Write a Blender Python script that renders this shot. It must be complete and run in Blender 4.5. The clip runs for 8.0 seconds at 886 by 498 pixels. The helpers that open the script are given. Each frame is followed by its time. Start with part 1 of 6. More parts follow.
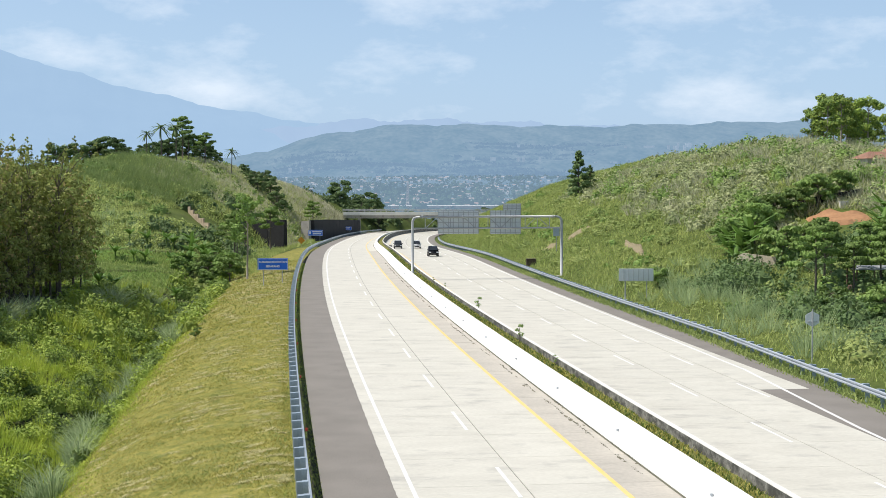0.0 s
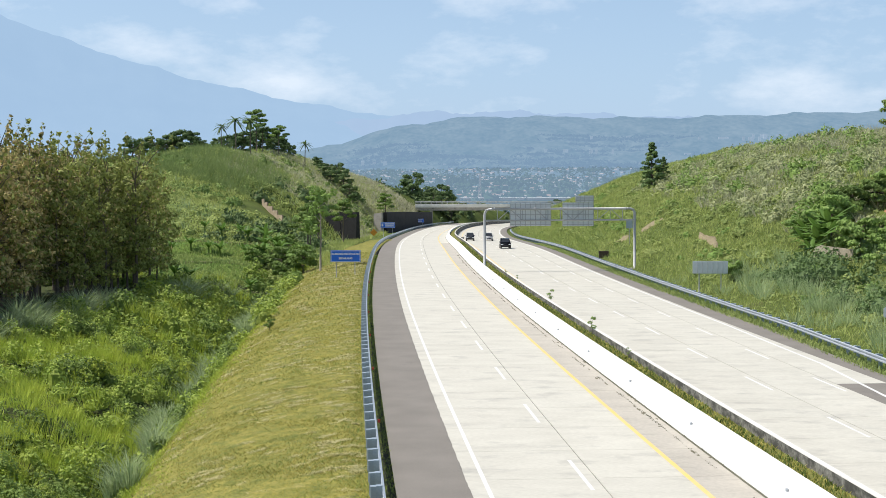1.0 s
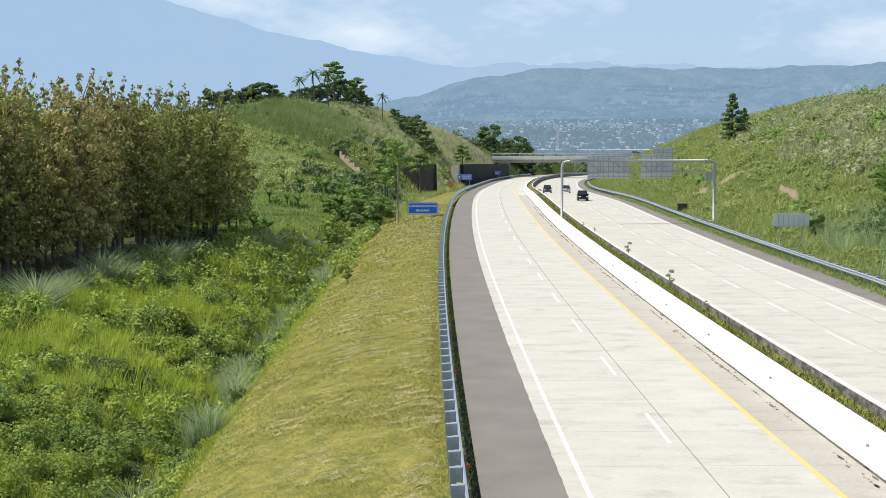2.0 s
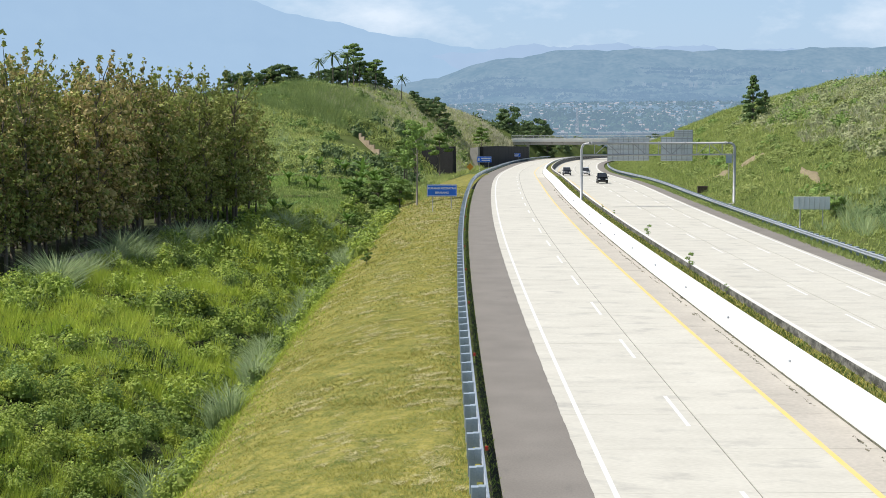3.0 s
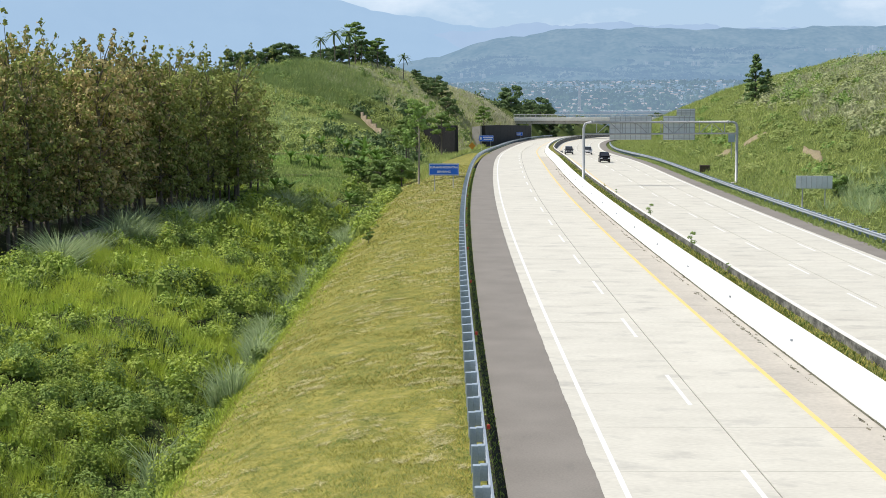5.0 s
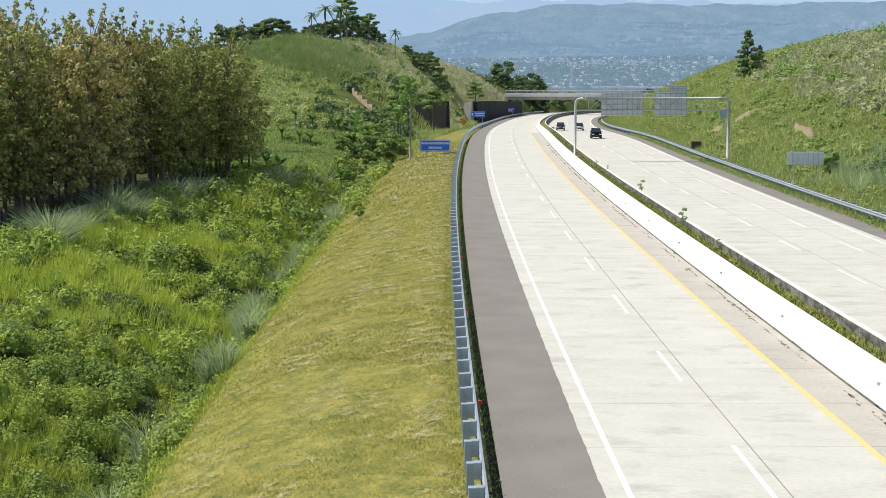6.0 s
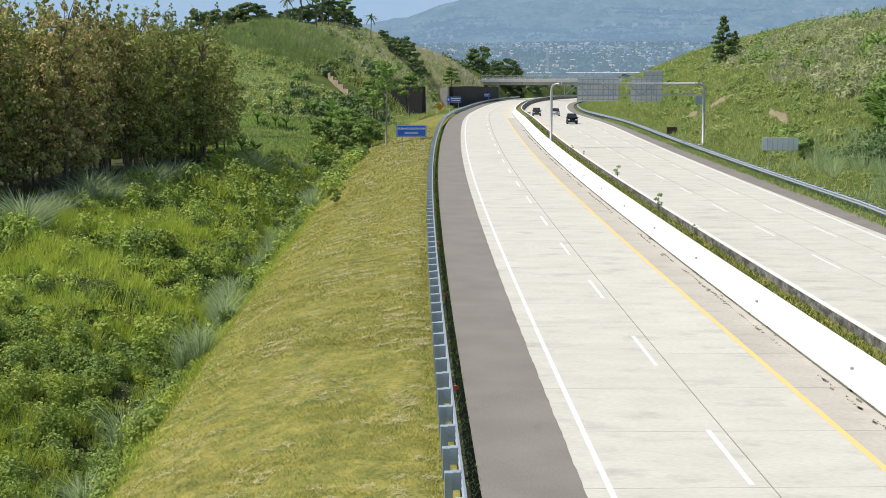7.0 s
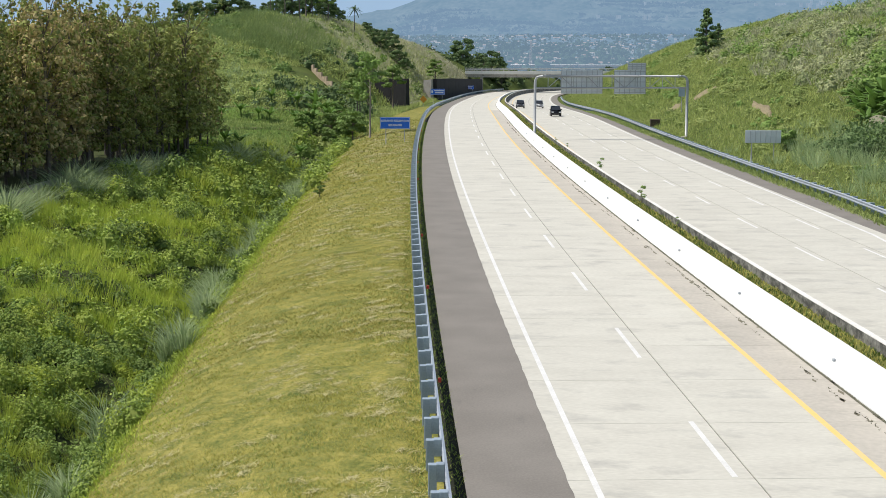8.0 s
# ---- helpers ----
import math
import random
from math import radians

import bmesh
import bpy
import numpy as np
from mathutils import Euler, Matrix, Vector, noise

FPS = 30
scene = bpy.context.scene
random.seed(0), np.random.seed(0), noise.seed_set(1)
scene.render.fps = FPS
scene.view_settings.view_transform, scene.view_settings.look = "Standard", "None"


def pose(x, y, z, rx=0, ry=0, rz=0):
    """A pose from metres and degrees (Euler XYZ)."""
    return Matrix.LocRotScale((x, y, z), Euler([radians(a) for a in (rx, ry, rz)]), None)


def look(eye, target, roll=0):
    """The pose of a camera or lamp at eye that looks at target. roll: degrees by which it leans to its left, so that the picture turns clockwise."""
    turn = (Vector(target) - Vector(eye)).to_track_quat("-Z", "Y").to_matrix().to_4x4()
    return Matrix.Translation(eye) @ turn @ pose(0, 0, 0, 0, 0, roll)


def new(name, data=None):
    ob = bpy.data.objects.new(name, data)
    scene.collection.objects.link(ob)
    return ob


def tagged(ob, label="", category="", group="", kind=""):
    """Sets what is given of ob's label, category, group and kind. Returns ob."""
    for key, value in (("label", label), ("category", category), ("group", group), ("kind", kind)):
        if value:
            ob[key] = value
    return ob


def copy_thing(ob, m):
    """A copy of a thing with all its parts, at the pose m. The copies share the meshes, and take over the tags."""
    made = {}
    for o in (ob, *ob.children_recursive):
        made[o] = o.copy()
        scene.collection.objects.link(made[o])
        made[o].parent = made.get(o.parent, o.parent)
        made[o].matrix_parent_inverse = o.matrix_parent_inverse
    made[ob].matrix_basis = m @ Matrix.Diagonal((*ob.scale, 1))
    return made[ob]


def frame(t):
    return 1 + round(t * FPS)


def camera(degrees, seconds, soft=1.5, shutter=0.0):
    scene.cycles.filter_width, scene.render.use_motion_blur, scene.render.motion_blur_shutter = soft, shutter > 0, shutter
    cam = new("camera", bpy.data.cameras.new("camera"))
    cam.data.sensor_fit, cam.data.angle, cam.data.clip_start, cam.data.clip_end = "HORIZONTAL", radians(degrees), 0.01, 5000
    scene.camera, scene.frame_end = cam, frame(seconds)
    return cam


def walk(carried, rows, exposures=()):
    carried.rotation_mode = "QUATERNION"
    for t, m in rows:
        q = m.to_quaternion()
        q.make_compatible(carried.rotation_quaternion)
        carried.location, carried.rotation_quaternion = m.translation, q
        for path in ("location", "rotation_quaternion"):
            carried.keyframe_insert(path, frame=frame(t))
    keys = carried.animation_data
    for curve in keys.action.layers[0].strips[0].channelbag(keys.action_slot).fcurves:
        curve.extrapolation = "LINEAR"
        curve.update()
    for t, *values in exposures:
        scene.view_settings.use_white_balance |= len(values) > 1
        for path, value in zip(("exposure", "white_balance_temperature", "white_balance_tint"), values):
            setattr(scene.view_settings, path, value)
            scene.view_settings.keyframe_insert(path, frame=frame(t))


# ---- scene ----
cam = camera(36.0, 8.0, 0.3)
EYE, TILT = 10.24, -2.35
# seconds, yaw, pitch, roll of a camera that turns on one spot, on a bridge over the road
TURNS = [
    (0.0, 0.0, 0.0, 0.0), (0.5, 0.62, 0.11, -0.01), (1.0, 3.03, -0.33, -0.03), (1.5, 5.21, -1.55, -0.08),
    (2.0, 6.26, -2.34, -0.08), (3.5, 7.14, -3.33, -0.19), (4.0, 7.14, -3.57, -0.17), (5.5, 7.11, -4.38, -0.20),
    (6.0, 6.78, -4.97, -0.23), (6.5, 6.37, -5.30, -0.26), (7.0, 5.77, -5.58, -0.31), (7.5, 5.29, -5.75, -0.35),
    (8.0, 5.08, -5.90, -0.37),
]
walk(cam, [(t, pose(0, 0, EYE, TILT) @ pose(0, 0, 0, 0, 0, yaw) @ pose(0, 0, 0, pitch) @ pose(0, 0, 0, 0, roll) @ pose(0, 0, 0, 90))
           for t, yaw, pitch, roll in TURNS], [(0.0, 0.0), (6.3, 0.0), (7.4, -0.13), (8.0, -0.15)])

# ---- light ----
SUN_FROM = Vector((-0.60, -0.03, 1.0)).normalized()
sun = new("sun", bpy.data.lights.new("sun", "SUN"))
sun.data.energy, sun.data.angle, sun.data.color = 4.8, radians(0.55), (1.0, 0.955, 0.88)
sun.matrix_world = look((0, 0, 60), Vector((0, 0, 60)) - SUN_FROM)

world = bpy.data.worlds.new("world")
scene.world = world
world.use_nodes = True
wn, wl = world.node_tree.nodes, world.node_tree.links
sky = wn.new("ShaderNodeTexSky")
sky.sky_type, sky.sun_disc = "NISHITA", False
sky.sun_elevation = math.asin(SUN_FROM.z)
sky.sun_rotation = math.atan2(SUN_FROM.x, SUN_FROM.y)
sky.air_density, sky.dust_density, sky.ozone_density = 1.0, 1.6, 1.5
geo = wn.new("ShaderNodeTexCoord")
stretch = wn.new("ShaderNodeMapping")
stretch.inputs["Scale"].default_value = (8, 8, 19)
wl.new(geo.outputs["Generated"], stretch.inputs["Vector"])
puff = wn.new("ShaderNodeTexNoise")
puff.inputs["Scale"].default_value, puff.inputs["Detail"].default_value, puff.inputs["Roughness"].default_value = 1.0, 7.0, 0.6
wl.new(stretch.outputs["Vector"], puff.inputs["Vector"])
cloud = wn.new("ShaderNodeMapRange")
cloud.inputs["From Min"].default_value, cloud.inputs["From Max"].default_value = 0.50, 0.74
cloud.inputs["To Max"].default_value = 0.6
wl.new(puff.outputs["Fac"], cloud.inputs["Value"])
# a thin bright veil low over the horizon
split = wn.new("ShaderNodeSeparateXYZ")
wl.new(geo.outputs["Generated"], split.inputs["Vector"])
veil = wn.new("ShaderNodeMapRange")
veil.inputs["From Min"].default_value, veil.inputs["From Max"].default_value = 0.0, 0.42
veil.inputs["To Min"].default_value, veil.inputs["To Max"].default_value = 0.62, 0.01
wl.new(split.outputs["Z"], veil.inputs["Value"])
mix_veil = wn.new("ShaderNodeMix")
mix_veil.data_type = "RGBA"
mix_veil.inputs["B"].default_value = (5.0, 7.3, 10.6, 1)
wl.new(veil.outputs["Result"], mix_veil.inputs["Factor"])
wl.new(sky.outputs["Color"], mix_veil.inputs["A"])
mix_cloud = wn.new("ShaderNodeMix")
mix_cloud.data_type = "RGBA"
mix_cloud.inputs["B"].default_value = (8.6, 9.2, 10.0, 1)
wl.new(cloud.outputs["Result"], mix_cloud.inputs["Factor"])
wl.new(mix_veil.outputs["Result"], mix_cloud.inputs["A"])
wl.new(mix_cloud.outputs["Result"], wn["Background"].inputs["Color"])
wn["Background"].inputs["Strength"].default_value = 0.112


# ---- materials ----
def material(name, colour, other=None, scale=1.0, rough=0.8, metal=0.0, bump=0.0, fine=12.0, island=0.0, stains=None, leaf=0.0, stretch_xyz=(1, 1, 1)):
    """Two scales of noise between two colours; island: brightness spread from piece to piece; leaf: share of light let through."""
    m = bpy.data.materials.new(name)
    m.use_nodes = True
    n, l = m.node_tree.nodes, m.node_tree.links
    b = n["Principled BSDF"]
    b.inputs["Roughness"].default_value, b.inputs["Metallic"].default_value = rough, metal
    if rough >= 0.95:
        b.inputs["Specular IOR Level"].default_value = 0.12
    other = other or tuple(c * 0.75 for c in colour)
    tc = n.new("ShaderNodeTexCoord")
    mp = n.new("ShaderNodeMapping")
    mp.inputs["Scale"].default_value = stretch_xyz
    l.new(tc.outputs["Object"], mp.inputs["Vector"])
    big, small = n.new("ShaderNodeTexNoise"), n.new("ShaderNodeTexNoise")
    big.inputs["Scale"].default_value, big.inputs["Detail"].default_value = scale, 5
    small.inputs["Scale"].default_value, small.inputs["Detail"].default_value = scale * fine, 4
    l.new(mp.outputs["Vector"], big.inputs["Vector"])
    l.new(mp.outputs["Vector"], small.inputs["Vector"])
    add = n.new("ShaderNodeMath")
    add.operation = "MULTIPLY_ADD"
    add.inputs[1].default_value, add.inputs[2].default_value = 0.5, 0.0
    l.new(small.outputs["Fac"], add.inputs[0])
    half = n.new("ShaderNodeMath")
    half.operation = "MULTIPLY_ADD"
    half.inputs[1].default_value = 0.5
    l.new(big.outputs["Fac"], half.inputs[0])
    l.new(add.outputs[0], half.inputs[2])
    ramp = n.new("ShaderNodeMapRange")
    ramp.inputs["From Min"].default_value, ramp.inputs["From Max"].default_value = 0.36, 0.64
    l.new(half.outputs[0], ramp.inputs["Value"])
    mix = n.new("ShaderNodeMix")
    mix.data_type = "RGBA"
    mix.inputs["A"].default_value, mix.inputs["B"].default_value = (*colour, 1), (*other, 1)
    l.new(ramp.outputs["Result"], mix.inputs["Factor"])
    out = mix.outputs["Result"]
    if stains:
        st_colour, st_scale, st_low, st_amount, st_xyz = stains
        mp2 = n.new("ShaderNodeMapping")
        mp2.inputs["Scale"].default_value = st_xyz
        l.new(tc.outputs["Object"], mp2.inputs["Vector"])
        sn = n.new("ShaderNodeTexNoise")
        sn.inputs["Scale"].default_value, sn.inputs["Detail"].default_value, sn.inputs["Roughness"].default_value = st_scale, 6, 0.65
        l.new(mp2.outputs["Vector"], sn.inputs["Vector"])
        sr = n.new("ShaderNodeMapRange")
        sr.inputs["From Min"].default_value, sr.inputs["From Max"].default_value = st_low, st_low + 0.16
        sr.inputs["To Max"].default_value = st_amount
        l.new(sn.outputs["Fac"], sr.inputs["Value"])
        sm = n.new("ShaderNodeMix")
        sm.data_type = "RGBA"
        sm.inputs["B"].default_value = (*st_colour, 1)
        l.new(sr.outputs["Result"], sm.inputs["Factor"])
        l.new(out, sm.inputs["A"])
        out = sm.outputs["Result"]
    if island:
        gi, oi = n.new("ShaderNodeNewGeometry"), n.new("ShaderNodeObjectInfo")
        sumr = n.new("ShaderNodeMath")
        sumr.operation = "ADD"
        l.new(gi.outputs["Random Per Island"], sumr.inputs[0])
        l.new(oi.outputs["Random"], sumr.inputs[1])
        fr = n.new("ShaderNodeMapRange")
        fr.inputs["From Max"].default_value = 2.0
        fr.inputs["To Min"].default_value, fr.inputs["To Max"].default_value = 1 - island, 1 + island
        l.new(sumr.outputs[0], fr.inputs["Value"])
        hsv = n.new("ShaderNodeHueSaturation")
        l.new(fr.outputs["Result"], hsv.inputs["Value"])
        l.new(out, hsv.inputs["Color"])
        out = hsv.outputs["Color"]
    l.new(out, b.inputs["Base Color"])
    if bump:
        bp = n.new("ShaderNodeBump")
        bp.inputs["Strength"].default_value, bp.inputs["Distance"].default_value = 0.7, bump
        l.new(half.outputs[0], bp.inputs["Height"])
        l.new(bp.outputs["Normal"], b.inputs["Normal"])
    if leaf:
        b.inputs["Specular IOR Level"].default_value = 0.2
        tr, ms = n.new("ShaderNodeBsdfTranslucent"), n.new("ShaderNodeMixShader")
        l.new(out, tr.inputs["Color"])
        ms.inputs["Fac"].default_value = leaf
        l.new(b.outputs["BSDF"], ms.inputs[1])
        l.new(tr.outputs["BSDF"], ms.inputs[2])
        l.new(ms.outputs["Shader"], n["Material Output"].inputs["Surface"])
    return m


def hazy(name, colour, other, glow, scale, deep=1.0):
    """A far surface seen through much air: a dull colour under the air's own light, painted in as emission."""
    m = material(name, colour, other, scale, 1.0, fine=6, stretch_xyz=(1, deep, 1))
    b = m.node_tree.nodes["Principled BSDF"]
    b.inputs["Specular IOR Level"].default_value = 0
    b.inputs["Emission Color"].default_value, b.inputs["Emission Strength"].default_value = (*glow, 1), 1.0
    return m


M_SLAB = material("pale_concrete", (0.58, 0.56, 0.485), (0.485, 0.465, 0.40), 0.5, 0.75, bump=0.002, fine=12, island=0.04,
                  stains=((0.31, 0.30, 0.27), 0.5, 0.54, 0.6, (0.8, 1.3, 1)), stretch_xyz=(0.8, 1.6, 1))
M_EDGE_SLAB = material("tan_concrete", (0.485, 0.45, 0.385), (0.385, 0.355, 0.305), 0.4, 0.8, bump=0.002, fine=14, island=0.04,
                       stains=((0.28, 0.26, 0.22), 0.7, 0.56, 0.6, (0.6, 2, 1)))
M_JOINT = material("joint_filler", (0.15, 0.145, 0.135), (0.26, 0.25, 0.23), 2.0, 0.9)
M_ASPHALT = material("asphalt", (0.225, 0.205, 0.178), (0.175, 0.158, 0.136), 0.5, 0.85, bump=0.004, fine=30,
                     stains=((0.08, 0.078, 0.075), 0.5, 0.62, 0.5, (1.2, 0.5, 1)))
M_WHITE_PAINT = material("white_road_paint", (0.76, 0.75, 0.72), (0.60, 0.59, 0.56), 1.5, 0.6)
M_YELLOW_PAINT = material("yellow_road_paint", (0.82, 0.555, 0.14), (0.72, 0.54, 0.25), 0.9, 0.6)
M_BARRIER = material("whitewashed_concrete", (0.80, 0.80, 0.77), (0.73, 0.725, 0.69), 0.8, 0.7, bump=0.002,
                     stains=((0.55, 0.53, 0.49), 0.8, 0.66, 0.5, (1, 1, 1)))
M_KERB = material("stained_concrete", (0.34, 0.33, 0.30), (0.13, 0.125, 0.11), 1.4, 0.9, bump=0.01, fine=6,
                  stains=((0.05, 0.049, 0.044), 1.0, 0.42, 0.9, (1, 1, 2)))
# near-black base puts the shade of retaining walls and culvert into the colour
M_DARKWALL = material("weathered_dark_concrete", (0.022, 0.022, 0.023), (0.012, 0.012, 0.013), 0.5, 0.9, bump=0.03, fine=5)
M_PALEWALL = material("bare_pale_concrete", (0.42, 0.40, 0.37), (0.30, 0.28, 0.25), 0.5, 0.9, bump=0.01, stains=((0.14, 0.13, 0.11), 0.8, 0.55, 0.8, (1, 1, 1)))
M_STEEL = material("galvanised_steel", (0.52, 0.56, 0.60), (0.42, 0.46, 0.51), 1.5, 0.45, 0.35, fine=8, island=0.08)
M_BLOCK = material("blue_grey_steel_block", (0.36, 0.43, 0.49), (0.27, 0.33, 0.39), 2.0, 0.5, 0.3, island=0.15)
M_PIPE = material("grey_painted_pipe", (0.44, 0.45, 0.45), (0.36, 0.37, 0.37), 1.2, 0.5, 0.2)
M_PANELBACK = material("sign_back_aluminium", (0.70, 0.73, 0.73), (0.60, 0.63, 0.63), 0.6, 0.5, 0.15)
M_BLUE = material("blue_sign_sheeting", (0.012, 0.15, 0.74), (0.010, 0.13, 0.66), 0.8, 0.4)
M_LETTER = material("white_sign_sheeting", (0.8, 0.82, 0.84), (0.74, 0.76, 0.78), 2.0, 0.4)
M_ORANGE = material("orange_sign_sheeting", (0.85, 0.36, 0.03), (0.75, 0.30, 0.03), 2.0, 0.4)
M_REFLECT = material("red_reflector", (0.6, 0.06, 0.03), (0.5, 0.05, 0.03), 5, 0.3)
M_SOIL = material("overgrown_soil", (0.111, 0.144, 0.033), (0.065, 0.088, 0.022), 0.25, 0.95, bump=0.15, fine=9,
                  stains=((0.12, 0.10, 0.05), 0.12, 0.58, 0.6, (1, 1, 1)))
M_VERGE = material("mown_grass", (0.325, 0.285, 0.075), (0.09, 0.115, 0.027), 1.3, 0.95, bump=0.09, fine=7,
                   stains=((0.37, 0.31, 0.14), 1.8, 0.57, 0.7, (0.7, 1.5, 1)))
M_FIELD = material("terraced_field", (0.13, 0.20, 0.04), (0.09, 0.15, 0.03), 0.3, 0.95, bump=0.1, fine=10)
M_MEDIAN = material("median_weeds_soil", (0.22, 0.21, 0.06), (0.12, 0.13, 0.035), 1.2, 0.95, bump=0.08, fine=6)
M_EARTH = material("orange_earth", (0.40, 0.22, 0.115), (0.29, 0.16, 0.085), 0.5, 0.95, bump=0.3, fine=5)
M_PATH = material("trodden_earth", (0.30, 0.25, 0.16), (0.20, 0.17, 0.10), 0.8, 0.95, bump=0.05, fine=6)
M_STRAW = material("dry_straw", (0.60, 0.53, 0.29), (0.45, 0.42, 0.18), 2.0, 0.9, island=0.3)
M_MOWN = material("short_grass_blades", (0.54, 0.475, 0.145), (0.33, 0.325, 0.078), 0.6, 0.85, island=0.4, leaf=0.3)
M_GRASS = material("tall_grass", (0.49, 0.54, 0.09), (0.31, 0.42, 0.055), 0.3, 0.75, island=0.35, leaf=0.3)
M_REED = material("grey_green_reed", (0.52, 0.61, 0.33), (0.33, 0.43, 0.20), 0.6, 0.75, island=0.3, leaf=0.45)
M_SHRUB = material("shrub_leaves", (0.40, 0.47, 0.10), (0.20, 0.29, 0.055), 0.35, 0.65, island=0.55, leaf=0.28)
M_HILL = material("hill_scrub", (0.39, 0.44, 0.15), (0.21, 0.29, 0.09), 0.07, 0.85, island=0.3, leaf=0.3)
M_DRYHILL = material("dry_hill_grass", (0.51, 0.54, 0.19), (0.33, 0.42, 0.12), 0.06, 0.85, island=0.25, leaf=0.3)
M_PLUME = material("greyish_plume_grass", (0.56, 0.53, 0.38), (0.36, 0.37, 0.21), 0.2, 0.9, island=0.35, leaf=0.3)
M_TEAK = material("teak_leaves", (0.39, 0.41, 0.12), (0.18, 0.23, 0.055), 0.3, 0.6, island=0.6, leaf=0.25)
M_TEAKDRY = material("browning_teak_leaves", (0.56, 0.46, 0.21), (0.34, 0.275, 0.115), 0.3, 0.7, island=0.5, leaf=0.25)
M_DARKLEAF = material("dark_tree_leaves", (0.16, 0.23, 0.085), (0.085, 0.14, 0.05), 0.4, 0.6, island=0.5, leaf=0.25)
M_MIDLEAF = material("tree_leaves", (0.25, 0.35, 0.095), (0.14, 0.23, 0.055), 0.4, 0.6, island=0.5, leaf=0.28)
M_BANANA = material("banana_leaves", (0.17, 0.28, 0.055), (0.10, 0.20, 0.04), 0.8, 0.5, island=0.35, leaf=0.3)
M_BARK = material("bark", (0.17, 0.14, 0.105), (0.10, 0.085, 0.065), 1.5, 0.9, bump=0.02)
M_PALEBARK = material("pale_bark", (0.34, 0.30, 0.24), (0.24, 0.21, 0.17), 1.5, 0.9, bump=0.02)
M_CRACK = material("crack_dirt_and_weeds", (0.20, 0.19, 0.14), (0.10, 0.10, 0.07), 2.0, 0.95, island=0.3)
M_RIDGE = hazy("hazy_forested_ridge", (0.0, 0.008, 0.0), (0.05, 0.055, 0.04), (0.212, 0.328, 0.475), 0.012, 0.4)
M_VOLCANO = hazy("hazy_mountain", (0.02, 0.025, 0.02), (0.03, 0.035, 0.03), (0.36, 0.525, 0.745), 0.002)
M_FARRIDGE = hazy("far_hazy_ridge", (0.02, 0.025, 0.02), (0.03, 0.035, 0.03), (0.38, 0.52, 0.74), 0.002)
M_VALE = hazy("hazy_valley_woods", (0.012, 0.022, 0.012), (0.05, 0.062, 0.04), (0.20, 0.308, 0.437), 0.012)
M_GULLYDARK = material("dark_gully_leaves", (0.27, 0.36, 0.095), (0.12, 0.19, 0.045), 0.4, 0.65, island=0.55, leaf=0.28)
# soil darkened to paint the shade in the gaps between the gully's shrubs
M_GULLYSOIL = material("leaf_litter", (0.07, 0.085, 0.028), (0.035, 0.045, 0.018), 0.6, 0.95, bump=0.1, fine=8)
M_TWIG = material("dry_twigs", (0.30, 0.23, 0.16), (0.17, 0.13, 0.09), 1.0, 0.9, island=0.3)
M_COPING = material("pale_worn_coping", (0.78, 0.76, 0.71), (0.58, 0.56, 0.51), 1.0, 0.85, bump=0.004)
M_HILLGREY = material("grey_green_bushes", (0.40, 0.41, 0.23), (0.21, 0.26, 0.11), 0.25, 0.85, island=0.45, leaf=0.28)
M_CLAYWALL = material("clay_stained_wall", (0.50, 0.40, 0.29), (0.30, 0.23, 0.16), 0.7, 0.9, bump=0.01, stains=((0.10, 0.09, 0.06), 0.9, 0.55, 0.8, (1, 1, 1)))
M_CREAMWALL = material("cream_panel_wall", (0.66, 0.58, 0.45), (0.52, 0.45, 0.34), 0.6, 0.9, bump=0.01, stains=((0.20, 0.17, 0.12), 0.8, 0.58, 0.7, (1, 1, 1)))
M_REEDHILL = material("hill_reeds", (0.32, 0.40, 0.15), (0.19, 0.27, 0.09), 0.15, 0.8, island=0.3, leaf=0.3)
# soil colour with the guardrail's shade painted into it
M_RAILSHADE = material("black_wet_soil", (0.02, 0.022, 0.014), (0.035, 0.036, 0.02), 1.5, 0.95, bump=0.03)
M_CRACKDIRT = material("crack_dirt", (0.13, 0.12, 0.085), (0.22, 0.20, 0.15), 3.0, 0.95)


# ---- mesh helpers ----
def part(name, bm, mat, parent=None, label="", smooth=False):
    """Links a bmesh as one mesh object, under a thing or a part where one is given."""
    me = bpy.data.meshes.new(name)
    bm.to_mesh(me)
    bm.free()
    me.materials.append(mat)
    if smooth:
        me.shade_smooth()
    ob = new(name, me)
    ob.parent = parent
    return tagged(ob, label)


def sheet(name, verts, faces, mat, parent=None, smooth=False):
    """One mesh object from arrays: verts (n, 3), faces (m, k)."""
    verts, faces = np.asarray(verts, np.float32), np.asarray(faces, np.int32)
    me = bpy.data.meshes.new(name)
    me.vertices.add(len(verts))
    me.vertices.foreach_set("co", verts.ravel())
    k = faces.shape[1]
    me.loops.add(faces.size)
    me.loops.foreach_set("vertex_index", faces.ravel())
    me.polygons.add(len(faces))
    me.polygons.foreach_set("loop_start", np.arange(0, faces.size, k, dtype=np.int32))
    me.polygons.foreach_set("use_smooth", np.full(len(faces), smooth))
    me.update(calc_edges=True)
    me.materials.append(mat)
    ob = new(name, me)
    ob.parent = parent
    return ob


def thing(name, place=(0, 0, 0), turn=0.0):
    ob = new(name)
    ob.matrix_world = pose(*place, 0, 0, turn)
    ob.empty_display_size = 0.3
    return ob


